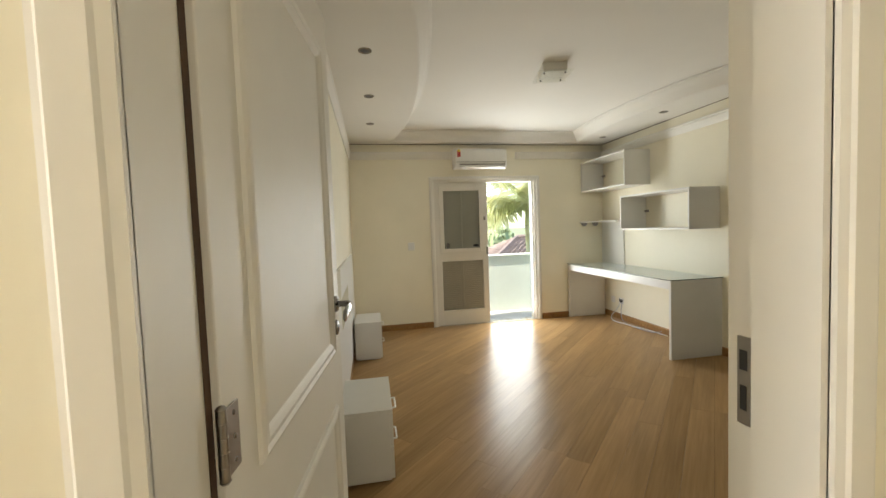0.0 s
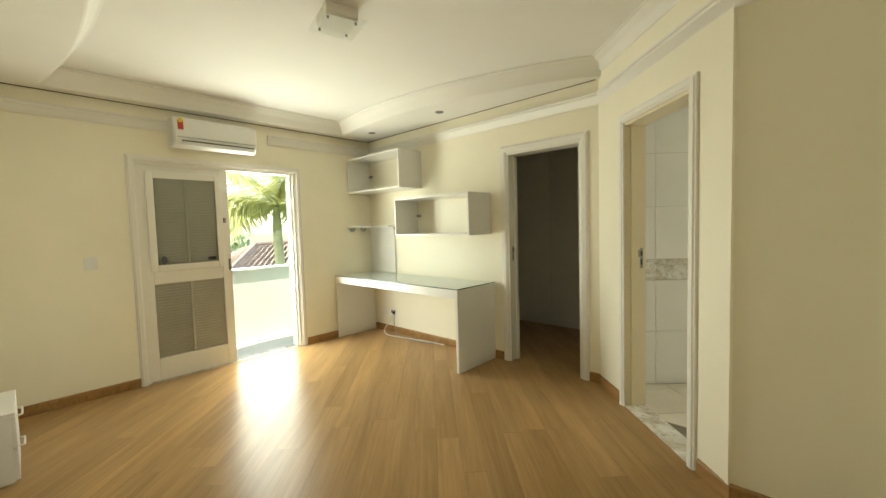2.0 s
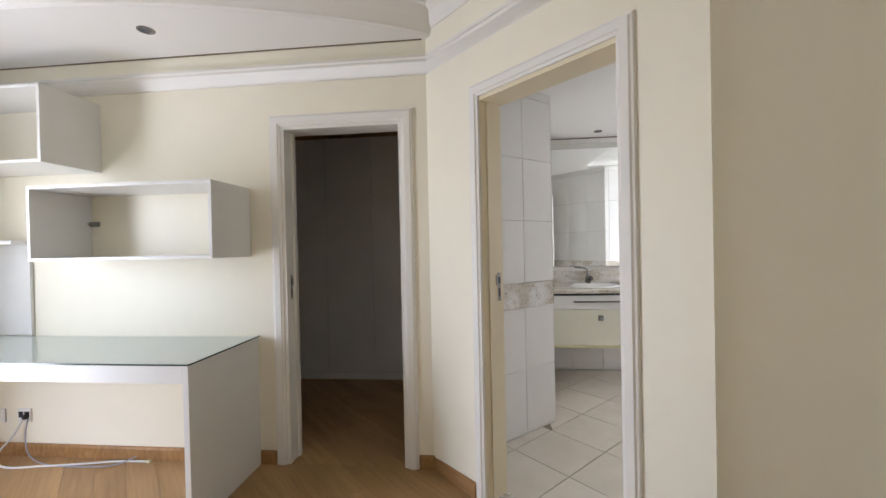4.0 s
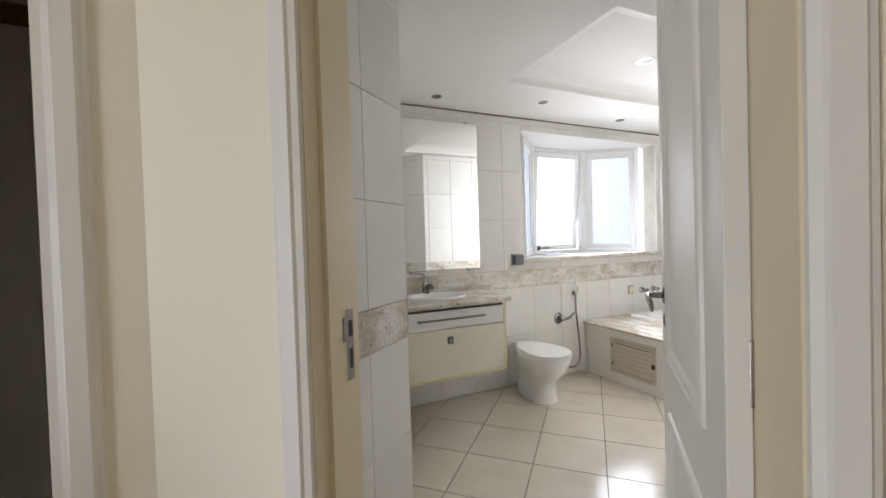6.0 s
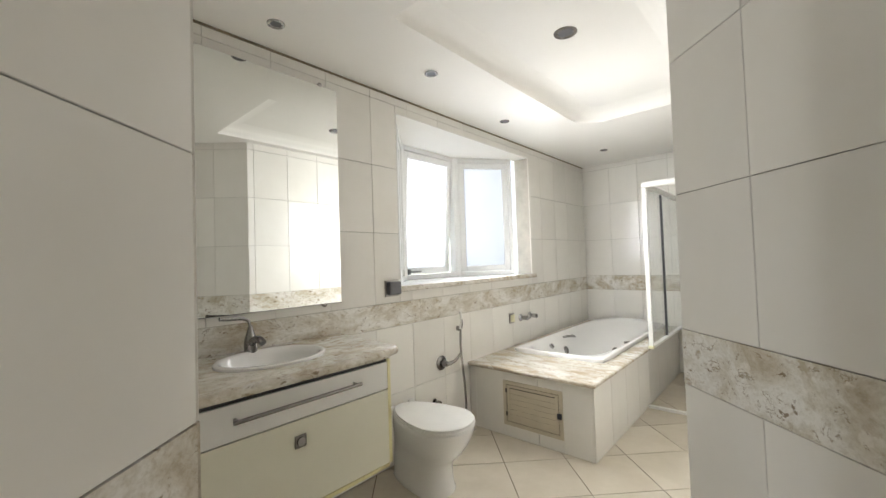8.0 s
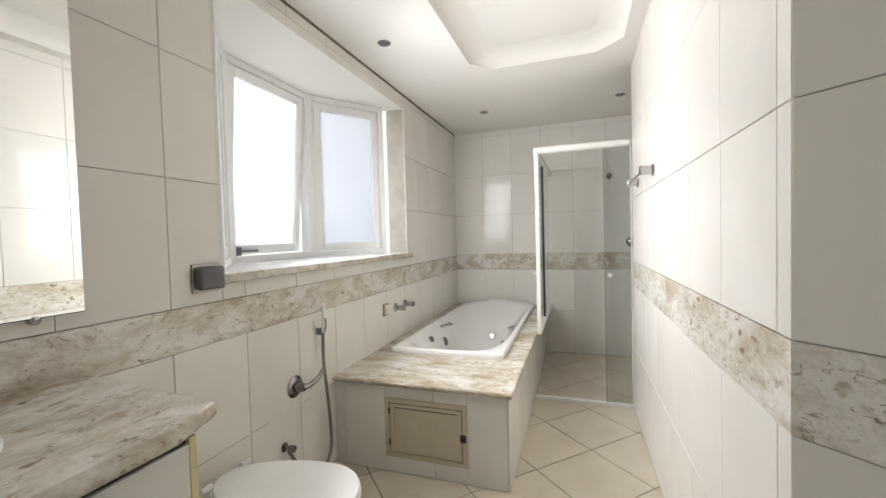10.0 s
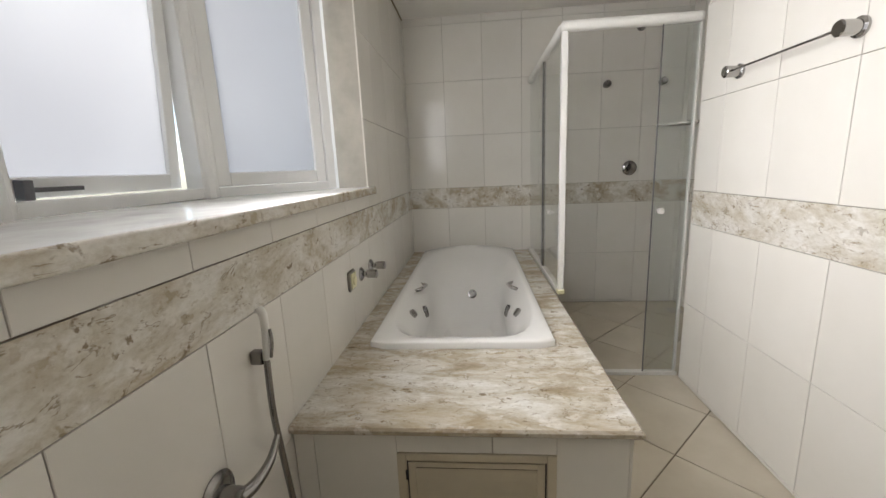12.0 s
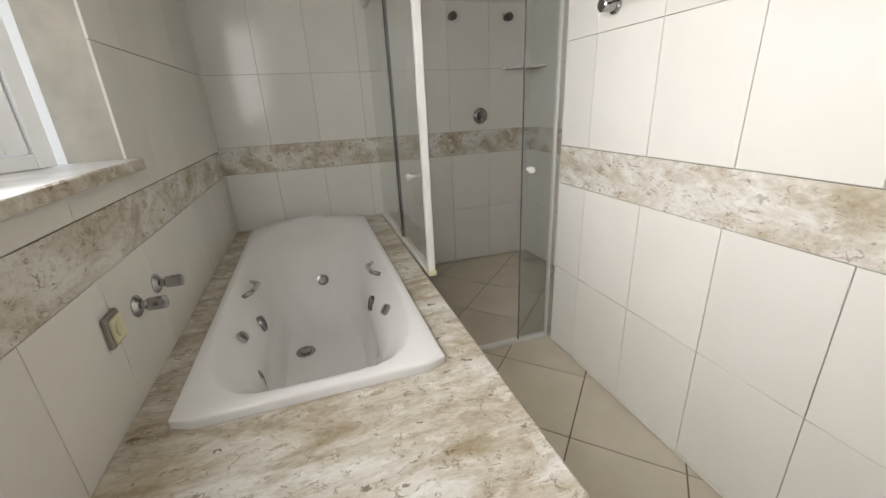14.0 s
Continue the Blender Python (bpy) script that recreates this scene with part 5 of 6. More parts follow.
# flush valve, hand spray and its tap
fv = thing("flush_valve", (XB, -0.415, 0.56), "chrome lever flush valve on a round wall plate", "flush valve")
m = axis_pose((XB - 0.008, -0.415, 0.56), (-1, 0, 0))
part("plate", lathe([(0.0, 0), (0.052, 0), (0.054, 0.004), (0.048, 0.010), (0.024, 0.014), (0.022, 0.05), (0.018, 0.062), (0.0, 0.064)], m, 32), NICKEL, fv, smooth=True)
part("lever", tube([(XB - 0.06, -0.415, 0.56), (XB - 0.075, -0.45, 0.562), (XB - 0.085, -0.50, 0.58), (XB - 0.085, -0.545, 0.615)], 0.01, 12, radii=(0.017, 0.007)), NICKEL, fv, smooth=True)
hs_ = thing("hand_spray", (XB, -0.60, 0.78), "white hand bidet spray hanging on a wall clip", "hand spray")
part("clip", box(XB - 0.042, -0.620, 0.770, XB - 0.008, -0.594, 0.806, 0.006), NICKEL, hs_, "grey metal clip")
part("trigger", tube([(XB - 0.062, -0.602, 0.79), (XB - 0.068, -0.604, 0.83), (XB - 0.064, -0.608, 0.862)], 0.004, 8), NICKEL, hs_, "metal trigger", True)
part("handle", tube([(XB - 0.05, -0.60, 0.785), (XB - 0.053, -0.605, 0.84), (XB - 0.05, -0.612, 0.895), (XB - 0.038, -0.615, 0.915)], 0.012, 12, radii=(0.009, 0.011)), WHITEP, hs_, smooth=True)
part("hose", tube([(XB - 0.05, -0.60, 0.785), (XB - 0.05, -0.597, 0.64), (XB - 0.052, -0.61, 0.50), (XB - 0.056, -0.628, 0.30), (XB - 0.06, -0.62, 0.15), (XB - 0.06, -0.55, 0.08), (XB - 0.05, -0.42, 0.13), (XB - 0.045, -0.36, 0.22), (XB - 0.035, -0.33, 0.285)], 0.0085, 10), NICKEL, hs_, "grey metal hose", True)
av = thing("angle_valve", (XB, -0.33, 0.30), "small chrome angle valve on the wall", "valve")
part("body", lathe([(0.0, 0), (0.022, 0), (0.022, 0.004), (0.011, 0.007), (0.011, 0.035), (0.017, 0.037), (0.015, 0.06), (0.0, 0.062)], axis_pose((XB - 0.008, -0.33, 0.30), (-1, 0, 0)), 18), NICKEL, av, smooth=True)
dn = thing("floor_drain", (5.36, -0.66, 0), "small dark metal floor drain grate by the tub", "drain")
part("grate", box(5.325, -0.70, 0.0, 5.395, -0.63, 0.004, 0.001), STEEL, dn)

# shaver socket on the wall beside the mirror
so = thing("shaver_socket", (XB, 0.065, 1.18), "grey wall socket with dark cover beside the window", "socket")
part("frame", box(XB - 0.018, -0.014, 1.092, XB - 0.008, 0.104, 1.200, 0.003), STEEL, so)
part("cover", box(XB - 0.052, -0.008, 1.102, XB - 0.018, 0.097, 1.190, 0.010), GREYP, so)

# tub block: tiled front and side, hatch, marble deck, acrylic tub
TX, TY = 4.415, -0.745
tb = thing("tub_surround", (4.9, -2.0, 0), "white tiled tub surround with a louvred service hatch", "tub surround")
part("core", box(TX + 0.008, YBS + 0.012, 0, TX + 0.05, TY - 0.008, 0.475), GROUT, tb)
part("core", box(TX + 0.05, TY - 0.05, 0, XB - 0.010, TY - 0.008, 0.475), GROUT, tb)
for i, (a, c) in enumerate(((5.347, XB - 0.012), (5.095, 5.345), (4.425, 4.627))):
    part("tile", box(a, TY - 0.008, 0.004, c, TY, 0.473, 0.001), WTILE, tb)
for a, c in ((4.627, 4.81), (4.812, 5.095)):
    part("tile", box(a + 0.001, TY - 0.008, 0.412, c - 0.001, TY, 0.473, 0.001), WTILE, tb)
    part("tile", box(a + 0.001, TY - 0.008, 0.004, c - 0.001, TY, 0.085, 0.001), WTILE, tb)
y = TY - 0.001
while y > YBS + 0.05:
    yn = max(y - 0.317, YBS + 0.013)
    part("tile", box(TX, yn + 0.0015, 0.004, TX + 0.008, y - 0.0015, 0.473, 0.001), WTILE, tb)
    y = yn
ht = part("hatch", box(4.627, TY - 0.006, 0.087, 4.655, TY + 0.004, 0.410, 0.002), HATCH, tb, "champagne metal louvred hatch")
for a in ((5.067, 0.087, 5.095, 0.410), (4.655, 0.087, 5.067, 0.112), (4.655, 0.385, 5.067, 0.410)):
    part("hatch_frame", box(a[0], TY - 0.006, a[1], a[2], TY + 0.004, a[3], 0.002), HATCH, ht)
# black sheet behind the hatch door, coloured as the shade inside
part("hatch_shade", box(4.655, TY - 0.010, 0.112, 5.067, TY - 0.006, 0.385), BLACK, ht)
for a in ((4.660, 0.117, 4.682, 0.380), (5.040, 0.117, 5.062, 0.380), (4.682, 0.117, 5.040, 0.135), (4.682, 0.362, 5.040, 0.380)):
    part("hatch_door", box(a[0], TY - 0.006, a[1], a[2], TY + 0.002, a[3], 0.0015), HATCH, ht)
for i in range(6):
    z = 0.155 + i * 0.0375
    part("slat", box(4.682, -0.0225, -0.0012, 5.040, 0.0225, 0.0012, 0, Matrix.Translation((0, TY - 0.004, z)) @ Matrix.Rotation(radians(106), 4, "X")), HATCH, ht)
part("latch", box(4.634, TY + 0.002, 0.225, 4.664, TY + 0.016, 0.262, 0.003), BLACK, ht, "black latch")
for z in (0.17, 0.34):
    part("hinge", box(5.063, TY + 0.002, z - 0.015, 5.070, TY + 0.010, z + 0.015, 0.001), BLACK, ht)

tcx, tcy, thx, thy = 4.918, -2.195, 0.385, 0.955
K = 96
dk_ = thing("tub_deck", (4.9, -2.0, 0.475), "beige shell marble deck around the bathtub", "tub deck")


def drect(x0, x1, y0, y1, z):
    out = []
    for i in range(K):
        a = 2 * math.pi * i / K
        ca, sa = math.cos(a), math.sin(a)
        k = min(((x1 if ca > 0 else x0) - tcx) / ca if abs(ca) > 1e-6 else 9, ((y1 if sa > 0 else y0) - tcy) / sa if abs(sa) > 1e-6 else 9)
        out.append((tcx + k * ca, tcy + k * sa, z))
    for cx, cy in ((x0, y0), (x0, y1), (x1, y0), (x1, y1)):     # true corners
        j = min(range(K), key=lambda q: (out[q][0] - cx) ** 2 + (out[q][1] - cy) ** 2)
        out[j] = (cx, cy, z)
    return out


dx1, dy0 = XB - 0.009, YBS + 0.010
hole_r = lambda z: ring_rect(tcx, tcy, thx - 0.03, thy - 0.03, 0.05, z, K)
rings = [hole_r(0.475), drect(TX - 0.012, dx1, dy0, TY + 0.012, 0.475), drect(TX - 0.020, dx1, dy0, TY + 0.020, 0.482), drect(TX - 0.021, dx1, dy0, TY + 0.021, 0.495), drect(TX - 0.014, dx1, dy0, TY + 0.014, 0.502), hole_r(0.502)]
part("slab", loft(rings + [rings[0]], None, False, False), MARBLE_DECK, dk_)

bt = thing("bathtub", (tcx, tcy, 0.50), "white acrylic whirlpool bathtub with chrome jets and grips", "bathtub")


def rim(hx, hy, r, z, bulge=0.0, power=None, cy=tcy):
    out = []
    for x, y, zz in ring_rect(tcx, cy, hx, hy, r, z, K, power):
        f = max(0.0, (tcy - y) / thy)                    # far end: the head rest rises and bows
        k = max(0.0, 1 - ((x - tcx) / (thx * 0.92)) ** 2)
        out.append((x, y, zz + bulge * k * (f ** 6)))
    return out


def basin(hx, y_front, y_back, z, power, bulge=0.0):
    """A ring of the basin between two ends."""
    return rim(hx, (y_front - y_back) / 2, 0, z, bulge, power, (y_front + y_back) / 2)


rings = [rim(thx, thy, 0.02, 0.5025), rim(thx, thy, 0.025, 0.526), rim(thx - 0.004, thy - 0.004, 0.028, 0.532), rim(thx - 0.010, thy - 0.010, 0.03, 0.5345, 0.03), rim(thx - 0.028, thy - 0.030, 0.05, 0.535, 0.045),
         basin(0.352, -1.285, -3.06, 0.533, 5.0, 0.03), basin(0.342, -1.295, -3.02, 0.524, 4.6), basin(0.318, -1.325, -2.94, 0.49, 4.2), basin(0.285, -1.37, -2.83, 0.45, 4.0), basin(0.248, -1.42, -2.72, 0.39, 3.6),
         basin(0.232, -1.46, -2.60, 0.30, 3.4), basin(0.215, -1.49, -2.48, 0.18, 3.2), basin(0.185, -1.53, -2.42, 0.125, 3.0), basin(0.12, -1.65, -2.30, 0.112, 2.6), basin(0.03, -1.9, -2.1, 0.110, 2.0)]
part("shell", loft(rings, None, False, True), ACRYLIC, bt, smooth=True)


def jet(at, to, r=0.037):
    j = part("jet", lathe([(r * 0.62, 0.004), (r * 0.72, 0.008), (r * 0.95, 0.007), (r, 0.0), (r, -0.012), (r * 0.62, -0.012)], axis_pose(at, to), 22), NICKEL, bt, "chrome water jet", True)
    part("nozzle", lathe([(0.0, 0.001), (r * 0.62, 0.0035), (r * 0.62, -0.012), (0.0, -0.012)], axis_pose(at, to), 16), BLACK, j)


jet((tcx + 0.244, -1.995, 0.385), (-1, 0, 0.3))
jet((tcx - 0.244, -1.995, 0.385), (1, 0, 0.3))
jet((tcx + 0.222, -1.62, 0.35), (-1, -0.15, 0.2), 0.036)
jet((tcx - 0.03, -2.585, 0.30), (0, 1, 0.5), 0.034)
for sg in (-1, 1):
    part("air_knob", lathe([(0.0, 0), (0.023, 0), (0.026, 0.008), (0.022, 0.022), (0.0, 0.024)], axis_pose((tcx + sg * 0.290, -1.76, 0.455), (-sg, 0, 0.8)), 18), CHROME, bt, smooth=True)
    x = tcx + sg * 0.320
    b = tube([(x, -2.09, 0.485), (x - sg * 0.035, -2.10, 0.497), (x - sg * 0.045, -2.14, 0.493), (x - sg * 0.048, -2.24, 0.477), (x - sg * 0.042, -2.28, 0.467), (x + sg * 0.0, -2.29, 0.475)], 0.0115, 12)
    part("grip", b, CHROME, bt, "chrome grab handle", True)
part("waste", lathe([(0.0, 0.014), (0.026, 0.016), (0.029, 0.006), (0.046, 0.006), (0.049, 0.0), (0.0, 0.0)], Matrix.Translation((tcx + 0.10, -2.12, 0.115)), 24), CHROME, bt, "chrome drain", True)
part("badge", box(5.20, -3.10, 0.5346, 5.26, -3.08, 0.536), BLACK, bt, "small dark maker's mark")

# pneumatic switch and two taps above the tub
ps = thing("whirlpool_switch", (XB, -1.40, 0.76), "square chrome whirlpool switch with ivory button", "switch")
part("base", box(XB - 0.022, -1.435, 0.715, XB - 0.008, -1.355, 0.805, 0.006), STEEL, ps)
part("plate", box(XB - 0.028, -1.426, 0.726, XB - 0.022, -1.364, 0.794, 0.002), IVORY, ps)
part("button", lathe([(0.0, 0), (0.022, 0), (0.020, 0.006), (0.0, 0.008)], axis_pose((XB - 0.028, -1.395, 0.76), (-1, 0, 0)), 20), IVORY, ps, "ivory push button", True)
for y in (-1.56, -1.735):
    tv = thing("tub_tap", (XB, y, 0.745), "chrome wall tap handle above the bathtub", "tap", "tub taps")
    m = axis_pose((XB - 0.008, y, 0.745), (-1, 0, 0))
    part("rose", lathe([(0.0, 0), (0.034, 0), (0.034, 0.004), (0.026, 0.012), (0.014, 0.018), (0.014, 0.03), (0.0, 0.03)], m, 24), CHROME, tv, smooth=True)
    part("knob", lathe([(0.0, 0.03), (0.018, 0.03), (0.021, 0.036), (0.022, 0.075), (0.019, 0.082), (0.0, 0.083)], m, 8), CHROME, tv)

# shower enclosure: white rails and post, grey glass
se = thing("shower_enclosure", (4.05, -1.95, 0), "white framed glass shower enclosure beside the tub", "shower enclosure")
SX, SY, ST = 4.372, -1.945, 1.905
part("top_rail", box(XBW + 0.002, SY - 0.028, ST - 0.022, SX + 0.02, SY + 0.028, ST + 0.028, 0.021, seg=4), WHITEP, se, "white front rail")
part("top_rail", box(SX - 0.026, YBS + 0.010, ST - 0.022, SX + 0.026, SY - 0.028, ST + 0.028, 0.021, seg=4), WHITEP, se, "white side rail")
part("post", box(SX - 0.016, SY - 0.014, 0.515, SX + 0.016, SY + 0.014, ST - 0.02, 0.003), WHITEP, se, "white corner post")
part("foot", box(SX - 0.02, SY - 0.02, 0.5025, SX + 0.02, SY + 0.022, 0.53, 0.005), IVORY, se)
part("bottom_rail", box(SX - 0.018, YBS + 0.010, 0.5025, SX + 0.018, SY - 0.02, 0.524, 0.003), WHITEP, se)
part("sill_rail", box(XBW + 0.002, SY - 0.018, 0.0, TX - 0.001, SY + 0.018, 0.022, 0.003), WHITEP, se)
part("wall_rail", box(XBW + 0.009, SY - 0.013, 0.022, XBW + 0.0175, SY + 0.011, ST - 0.022, 0.001), WHITEP, se)
part("glass_panel", box(XBW + 0.018, SY - 0.012, 0.022, 3.885, SY - 0.006, ST - 0.02), SHOWERGLASS, se, "fixed grey glass panel")
gp = part("glass_panel", box(XBW + 0.018, SY + 0.004, 0.022, 3.895, SY + 0.010, ST - 0.02), SHOWERGLASS, se, "sliding grey glass panel")
part("glass_edge", box(3.895, SY + 0.003, 0.022, 3.899, SY + 0.011, ST - 0.02), GREYP, gp, "dark cut glass edge")
part("glass_panel", box(SX - 0.003, YBS + 0.012, 0.524, SX + 0.003, -2.52, ST - 0.02), SHOWERGLASS, se)
part("glass_panel", box(SX + 0.006, -2.60, 0.524, SX + 0.012, SY - 0.014, ST - 0.02), SHOWERGLASS, se)
part("seal", box(SX - 0.004, -2.535, 0.524, SX + 0.013, -2.515, ST - 0.02), BLACK, se, "dark glass seal")
for at, to in (((3.868, SY + 0.010, 0.965), (0, 1, 0)), ((SX + 0.012, -2.10, 0.955), (1, 0, 0))):
    part("knob", lathe([(0.0, 0), (0.008, 0), (0.008, 0.02), (0.016, 0.024), (0.016, 0.042), (0.0, 0.046)], axis_pose(at, to), 16), WHITEP, se, "white pull knob", True)

# fittings in the shower
for x in (3.775, 3.345):
    kn = thing("shower_tap", (x, YBS, 1.84), "round chrome shower knob on the tiles", "tap", "shower taps")
    part("knob", lathe([(0.0, 0), (0.022, 0), (0.020, 0.02), (0.028, 0.03), (0.028, 0.06), (0.022, 0.068), (0.0, 0.07)], axis_pose((x, YBS + 0.008, 1.84), (0, 1, 0)), 22), NICKEL, kn, smooth=True)
vl = thing("shower_valve", (3.56, YBS, 1.17), "large round chrome shower mixer plate", "valve")
part("plate", lathe([(0.0, 0), (0.058, 0), (0.060, 0.006), (0.050, 0.014), (0.030, 0.02), (0.028, 0.045), (0.0, 0.05)], axis_pose((3.56, YBS + 0.008, 1.175), (0, 1, 0)), 30), NICKEL, vl, smooth=True)
part("lever", tube([(3.56, YBS + 0.05, 1.17), (3.575, YBS + 0.065, 1.15), (3.585, YBS + 0.07, 1.12)], 0.008, 10), NICKEL, vl, smooth=True)
sd = thing("wall_outlet", (3.52, YBS, 2.25), "chrome shower pipe outlet high on the tiles", "pipe outlet")
part("flange", lathe([(0.0, 0), (0.036, 0), (0.034, 0.006), (0.014, 0.012), (0.012, 0.06), (0.0, 0.062)], axis_pose((3.52, YBS + 0.008, 2.26), (0, 1, 0)), 22), CHROME, sd, smooth=True)
cs = thing("corner_shelf", (3.2, -3.1, 1.50), "small quarter-round marble shelf in the shower corner", "shelf")
pts = [(3.13, YBS + 0.01)] + [(3.13 + 0.24 * math.cos(a), YBS + 0.01 + 0.24 * math.sin(a)) for a in (math.pi / 2 * i / 10 for i in range(11))]
part("slab", prism(pts, 1.495, 1.513), MARBLE, cs)
fd = thing("floor_drain", (3.23, -2.98, 0), "square dark metal shower floor drain", "drain")
part("grate", box(3.18, -3.03, -0.001, 3.28, -2.93, 0.003, 0.001), STEEL, fd)

# towel rail on the west wall
tr_ = thing("towel_rail", (XBW, -1.4, 1.60), "thin chrome towel rail with thick round ends", "towel rail")
for y in (-1.61, -1.075):
    part("end_post", lathe([(0.0, 0), (0.030, 0), (0.030, 0.008), (0.022, 0.012), (0.024, 0.062), (0.02, 0.066), (0.0, 0.066)], axis_pose((XBW + 0.008, y, 1.583), (1, 0, 0)), 22), CHROME, tr_, smooth=True)
part("bar", rod((XBW + 0.058, -1.61, 1.583), (XBW + 0.058, -1.075, 1.583), 0.0045), CHROME, tr_)

for x, y, z in ((5.18, 0.90, ZB), (5.01, 0.03, ZB), (5.155, -1.00, ZB), (4.90, -2.54, ZB), (3.72, -2.54, ZB)):
    spot((x, y, z), r=0.04)
spot((4.297, -0.272, ZB + 0.08), r=0.062)

# ---- pieces of walls and floors ----
tile_cache = {}


def tile_mesh(w, h, th):
    key = (round(w, 3), round(h, 3), th)
    if key not in tile_cache:
        b = bmesh.new()
        e = 0.0012
        lo = [b.verts.new((x, 0, z)) for x, z in ((0, 0), (w, 0), (w, h), (0, h))]
        md = [b.verts.new((x, th - e, z)) for x, z in ((0, 0), (w, 0), (w, h), (0, h))]
        hi = [b.verts.new((x, th, z)) for x, z in ((e, e), (w - e, e), (w - e, h - e), (e, h - e))]
        for a, c in ((lo, md), (md, hi)):
            for i in range(4):
                b.faces.new((a[i], a[(i + 1) % 4], c[(i + 1) % 4], c[i]))
        b.faces.new(hi)
        bmesh.ops.recalc_face_normals(b, faces=b.faces)
        me = bpy.data.meshes.new("tile")
        b.to_mesh(me)
        b.free()
        tile_cache[key] = me
    return tile_cache[key]


TW, G = 0.32, 0.0022
ROWS = [(0.006, 0.022), (0.022, 0.457), (0.457, 0.892), (1.068, 1.505), (1.505, 1.942), (1.942, 2.379), (2.379, 2.44)]


def tile_wall(parent, m, length, first, rows=ROWS, holes=(), band=True, top=1.0665):
    """Glazed tiles and a marble band on a wall: m puts x along it, y out of it and z up. first: the first tile's width."""
    xs = [0.0]
    x = first
    while x < length - 0.004:
        xs.append(x)
        x += TW
    xs.append(length)
    for z0, z1 in rows:
        for x0, x1 in zip(xs, xs[1:]):
            spans = [(x0, x1, z0, z1)]
            for hx0, hx1, hz0, hz1 in holes:
                nxt = []
                for a, c, d, e in spans:
                    if c <= hx0 or a >= hx1 or e <= hz0 or d >= hz1:
                        nxt.append((a, c, d, e))
                        continue
                    if a < hx0: nxt.append((a, hx0, d, e))
                    if c > hx1: nxt.append((hx1, c, d, e))
                    if d < hz0: nxt.append((max(a, hx0), min(c, hx1), d, hz0))
                    if e > hz1: nxt.append((max(a, hx0), min(c, hx1), hz1, e))
                spans = nxt
            for a, c, d, e in spans:
                if c - a < 0.012 or e - d < 0.008:
                    continue
                me = tile_mesh(c - a - G, e - d - G, 0.008)
                if not me.materials:
                    me.materials.append(WTILE)
                o = new("tile", me)
                o.parent = parent
                o.matrix_basis = m @ Matrix.Translation((a + G / 2, 0, d + G / 2))
    if band:
        part("marble_band", box(0.0, 0, 0.8935, length, 0.009, top, 0.0008, m), MARBLE, parent, "beige shell marble band")


def facing(x, y, deg):
    return Matrix.Translation((x, y, 0)) @ Matrix.Rotation(radians(deg), 4, "Z")


# window wall (faces -x): x runs from north to south... the run starts at its south end
tile_wall(wall_window, facing(XB, YBS, 90), YBN - YBS, 0.20, rows=ROWS[:3] + [(1.0485, 1.505)] + ROWS[4:], holes=((-1.82 - YBS, -0.03 - YBS, 1.13, 2.325),), top=1.047)
tile_wall(wall_bath_s, facing(3.12, YBS, 0), XB - 3.12, (XB - 3.12 - 0.335) % TW)
tile_wall(wall_bath_w, facing(XBW, 0.2735, -90), 0.2735 + 1.90, 0.0555)
tile_wall(wall_bath_n, facing(XB, YBN, 180), XB - 4.166, 0.30)
pr_ = dpos(SR, 0.15)
tile_wall(wall_pass_l, pass_m, pass_len, 0.302)
tile_wall(wall_pass_r, facing(pr_.x, pr_.y, -45), 1.6455 - 0.15, 0.243)
tile_wall(wall_shower, facing(3.12, -1.90, -90), -1.90 - YBS, 0.2)
tile_wall(wall_shower, facing(3.12, -1.90, 180) @ Matrix.Translation((-(XBW - 3.12), 0, 0)), XBW - 3.12, 0.25)
tile_wall(wall_slant, facing(dpos(SA, 0.15).x, dpos(SA, 0.15).y, -135), SA - SR, 0.317)
tile_wall(wall_slant, facing(dpos(SL, 0.15).x, dpos(SL, 0.15).y, -135), SL - SB, 0.317)
# reveals of the bay
tile_wall(wall_window, facing(5.60, -1.82, 180), 5.60 - XB - 0.0, 0.4, rows=[(1.156, 1.505), (1.505, 1.942), (1.942, 2.324)], band=False)
tile_wall(wall_window, facing(XB, -0.03, math.degrees(math.atan2(-0.118, 0.145))) @ Matrix.Scale(-1, 4, (0, 1, 0)), 0.186, 0.4, rows=[(1.156, 1.505), (1.505, 1.942), (1.942, 2.324)], band=False)


def clip(b, co, no):
    """Cuts away what lies beyond a plane."""
    geom = b.verts[:] + b.edges[:] + b.faces[:]
    bmesh.ops.bisect_plane(b, geom=geom, plane_co=co, plane_no=no, clear_outer=True)
    edges = [e for e in b.edges if len(e.link_faces) == 1]
    if edges:
        bmesh.ops.holes_fill(b, edges=edges)


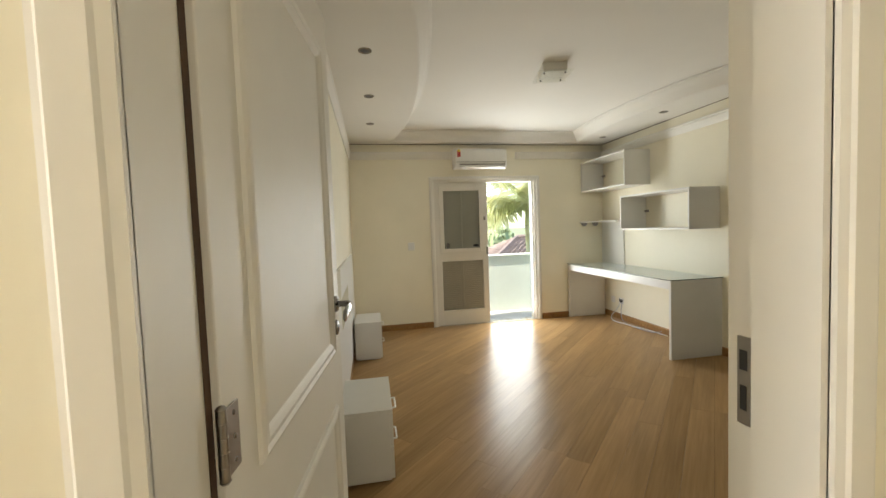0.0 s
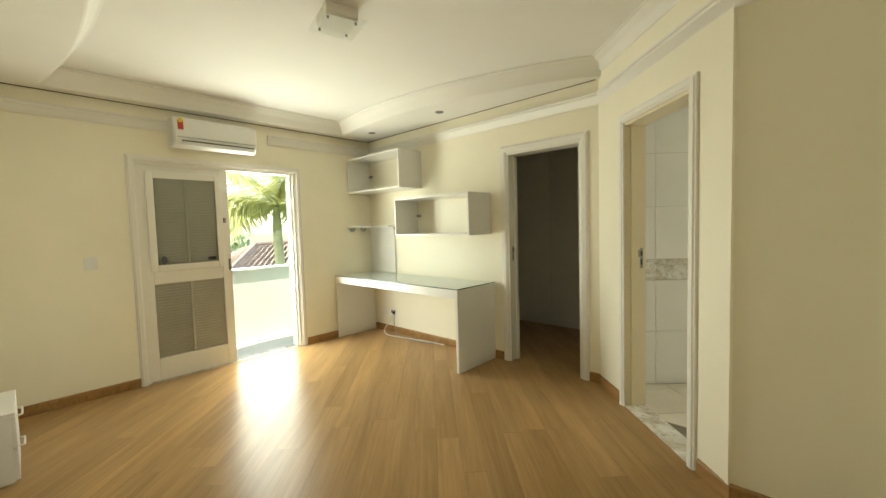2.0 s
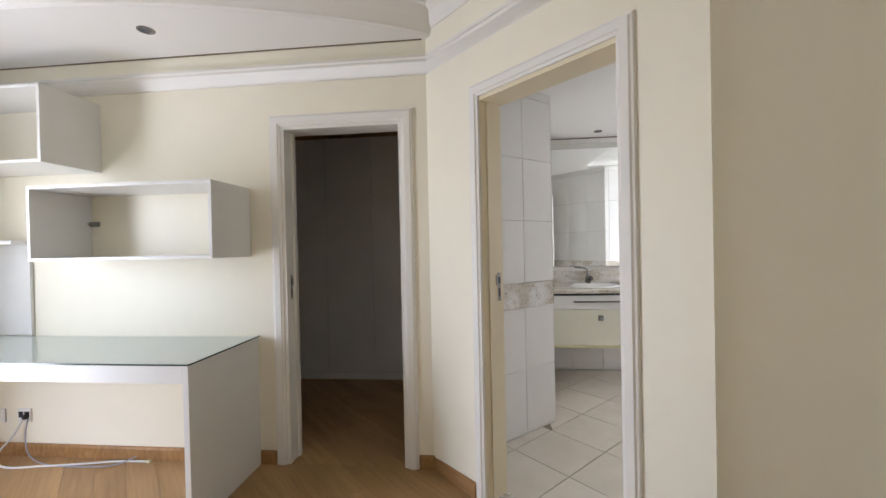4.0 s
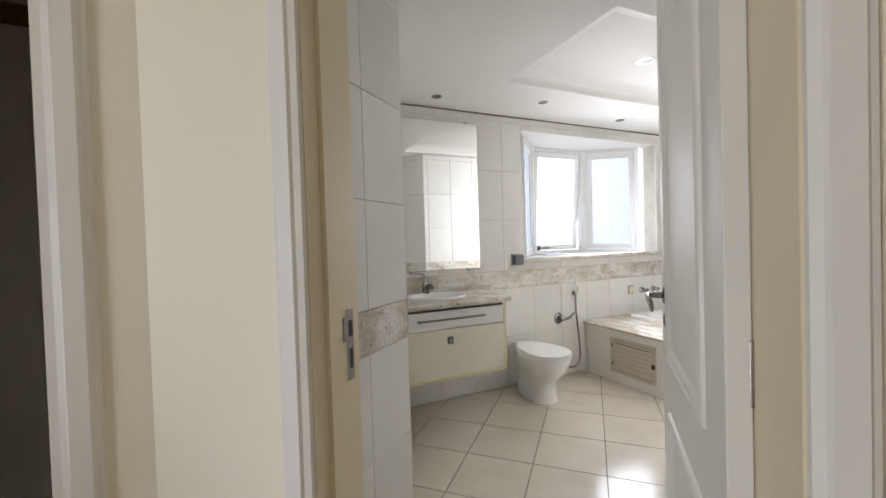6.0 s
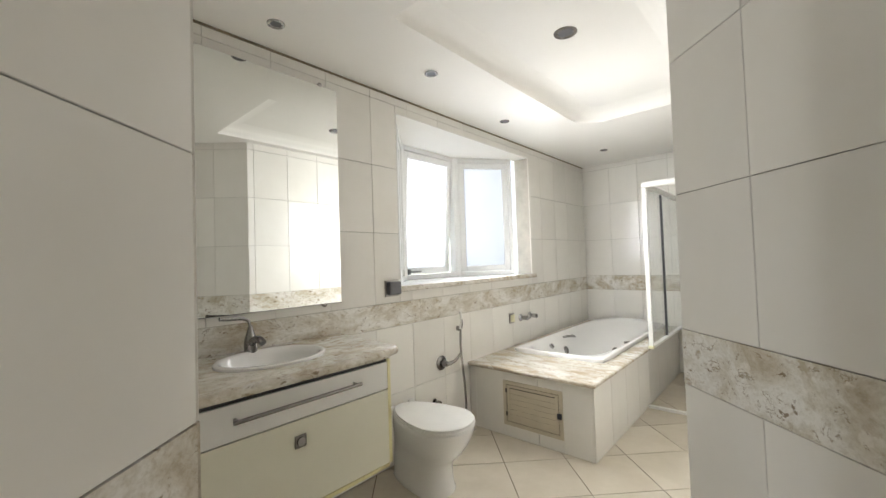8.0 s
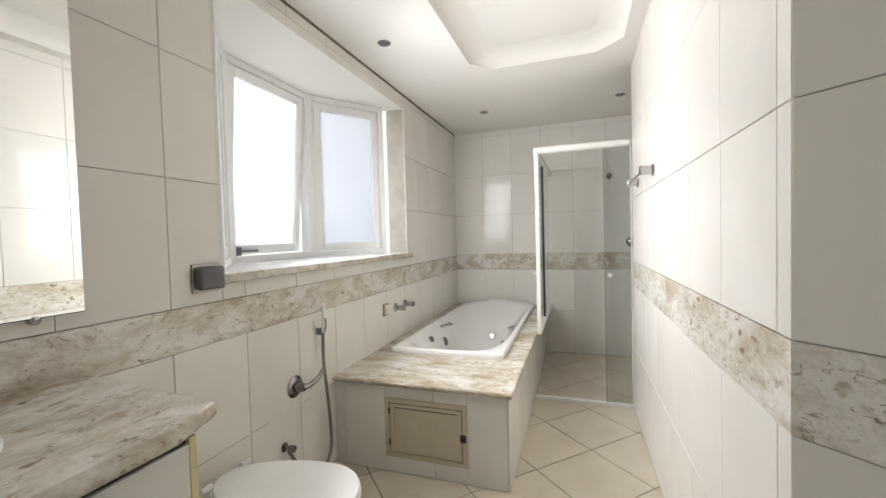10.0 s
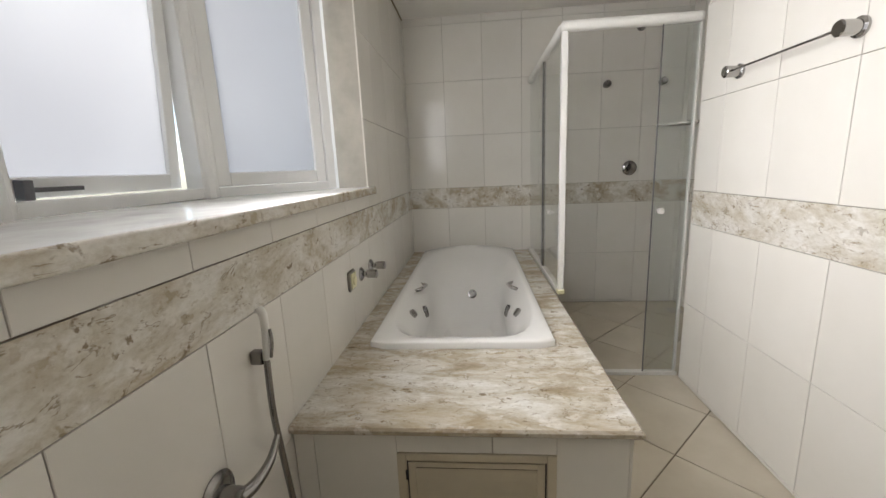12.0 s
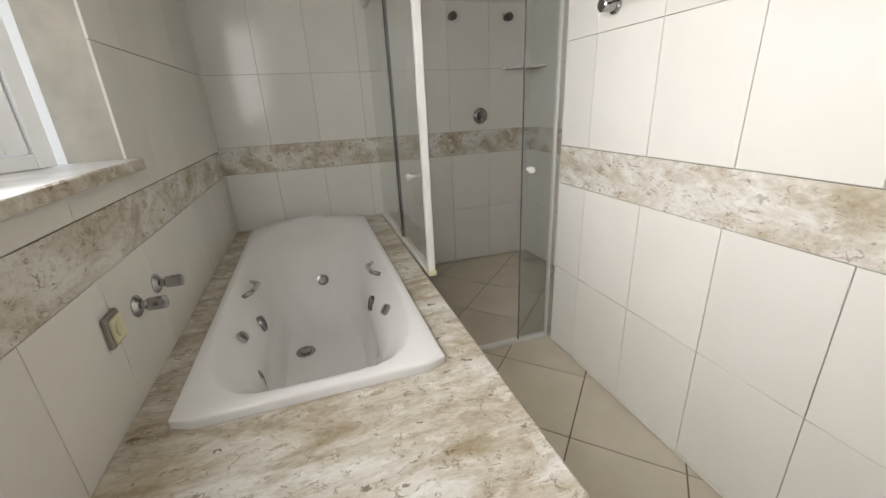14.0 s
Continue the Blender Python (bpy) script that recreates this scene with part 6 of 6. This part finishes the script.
# diagonal floor tiles of the bathroom
FP = 0.405
count = 0
shared = None
for i in range(-14, 14):
    for j in range(-14, 14):
        s0, d0 = 1.545 + i * FP, 3.745 + j * FP
        cx, cy = R2 * (s0 + d0 + FP), R2 * (s0 - d0)
        inside = 3.4 < cx < 5.12 and -2.9 < cy < 1.2 and (cx - cy) > DIAG_C + 0.65
        if not (2.6 < cx < 5.9 and -3.7 < cy < 2.3):
            continue
        if 4.75 < cx and cy < -1.1:
            continue
        mt_ = Matrix.Translation((cx, cy, -0.006)) @ Matrix.Rotation(radians(45), 4, "Z")
        hw = FP / 2 - 0.003
        if inside:
            if shared is None:
                b = box(-hw, -hw, 0, hw, hw, 0.006, 0)
                shared = bpy.data.meshes.new("floor_tile")
                b.to_mesh(shared)
                b.free()
                shared.materials.append(FTILE)
            o = new("floor_tile", shared)
            o.parent = floor_bath
            o.matrix_basis = mt_
            continue
        b = box(-hw, -hw, 0, hw, hw, 0.006, 0, mt_)
        q = dpos(0, 0.152)
        for co, no in (((XB, 0, 0), (1, 0, 0)), ((3.12, 0, 0), (-1, 0, 0)), ((0, YBN + 0.04, 0), (0, 1, 0)) if cx - cy > 2.45 else (dpos(SL + 0.04, 0.5), (R2, R2, 0)), ((0, YBS, 0), (0, -1, 0)), (q, (-R2, R2, 0))):
            if b.verts:
                clip(b, co, no)
        if len(b.verts) > 5:
            part("floor_tile", b, FTILE, floor_bath)
        else:
            b.free()

# floor boards, running along the diagonal
rnd = random.Random(3)
BW = 0.148


def boards(parent, planes, s_lo, s_hi, d_lo, d_hi, joined=None):
    d = d_lo
    while d < d_hi:
        s = s_lo - rnd.uniform(0, 1.5)
        while s < s_hi:
            ln = rnd.uniform(1.1, 2.4)
            b = box(s, d, -0.010, s + ln - 0.0012, d + BW - 0.0012, 0.0)
            b.transform(Matrix(((R2, R2, 0, 0), (R2, -R2, 0, 0), (0, 0, 1, 0), (0, 0, 0, 1))))
            bmesh.ops.recalc_face_normals(b, faces=b.faces)
            for co, no in planes:
                if b.verts:
                    clip(b, co, no)
            if len(b.verts) > 5:
                part("floor_board", b, WOOD, parent)
            else:
                b.free()
            s += ln
        d += BW


boards(floor_bed, (((XW, 0, 0), (-1, 0, 0)), ((XE + 0.002, 0, 0), (1, 0, 0)), ((0, YN, 0), (0, 1, 0)), ((0, YS - 0.001, 0), (0, -1, 0)), (dpos(0, 0.0), (R2, -R2, 0))), 0.2, 6.6, -4.2, 0.9)
boards(floor_closet, (((XE + 0.002, 0, 0), (-1, 0, 0)), ((5.06, 0, 0), (1, 0, 0)), ((0, 4.45, 0), (0, 1, 0)), (dpos(SL + 0.1, 0), (-R2, -R2, 0)), ((0, 1.70, 0), (0, -1, 0))), 3.5, 6.8, -0.8, 2.4)
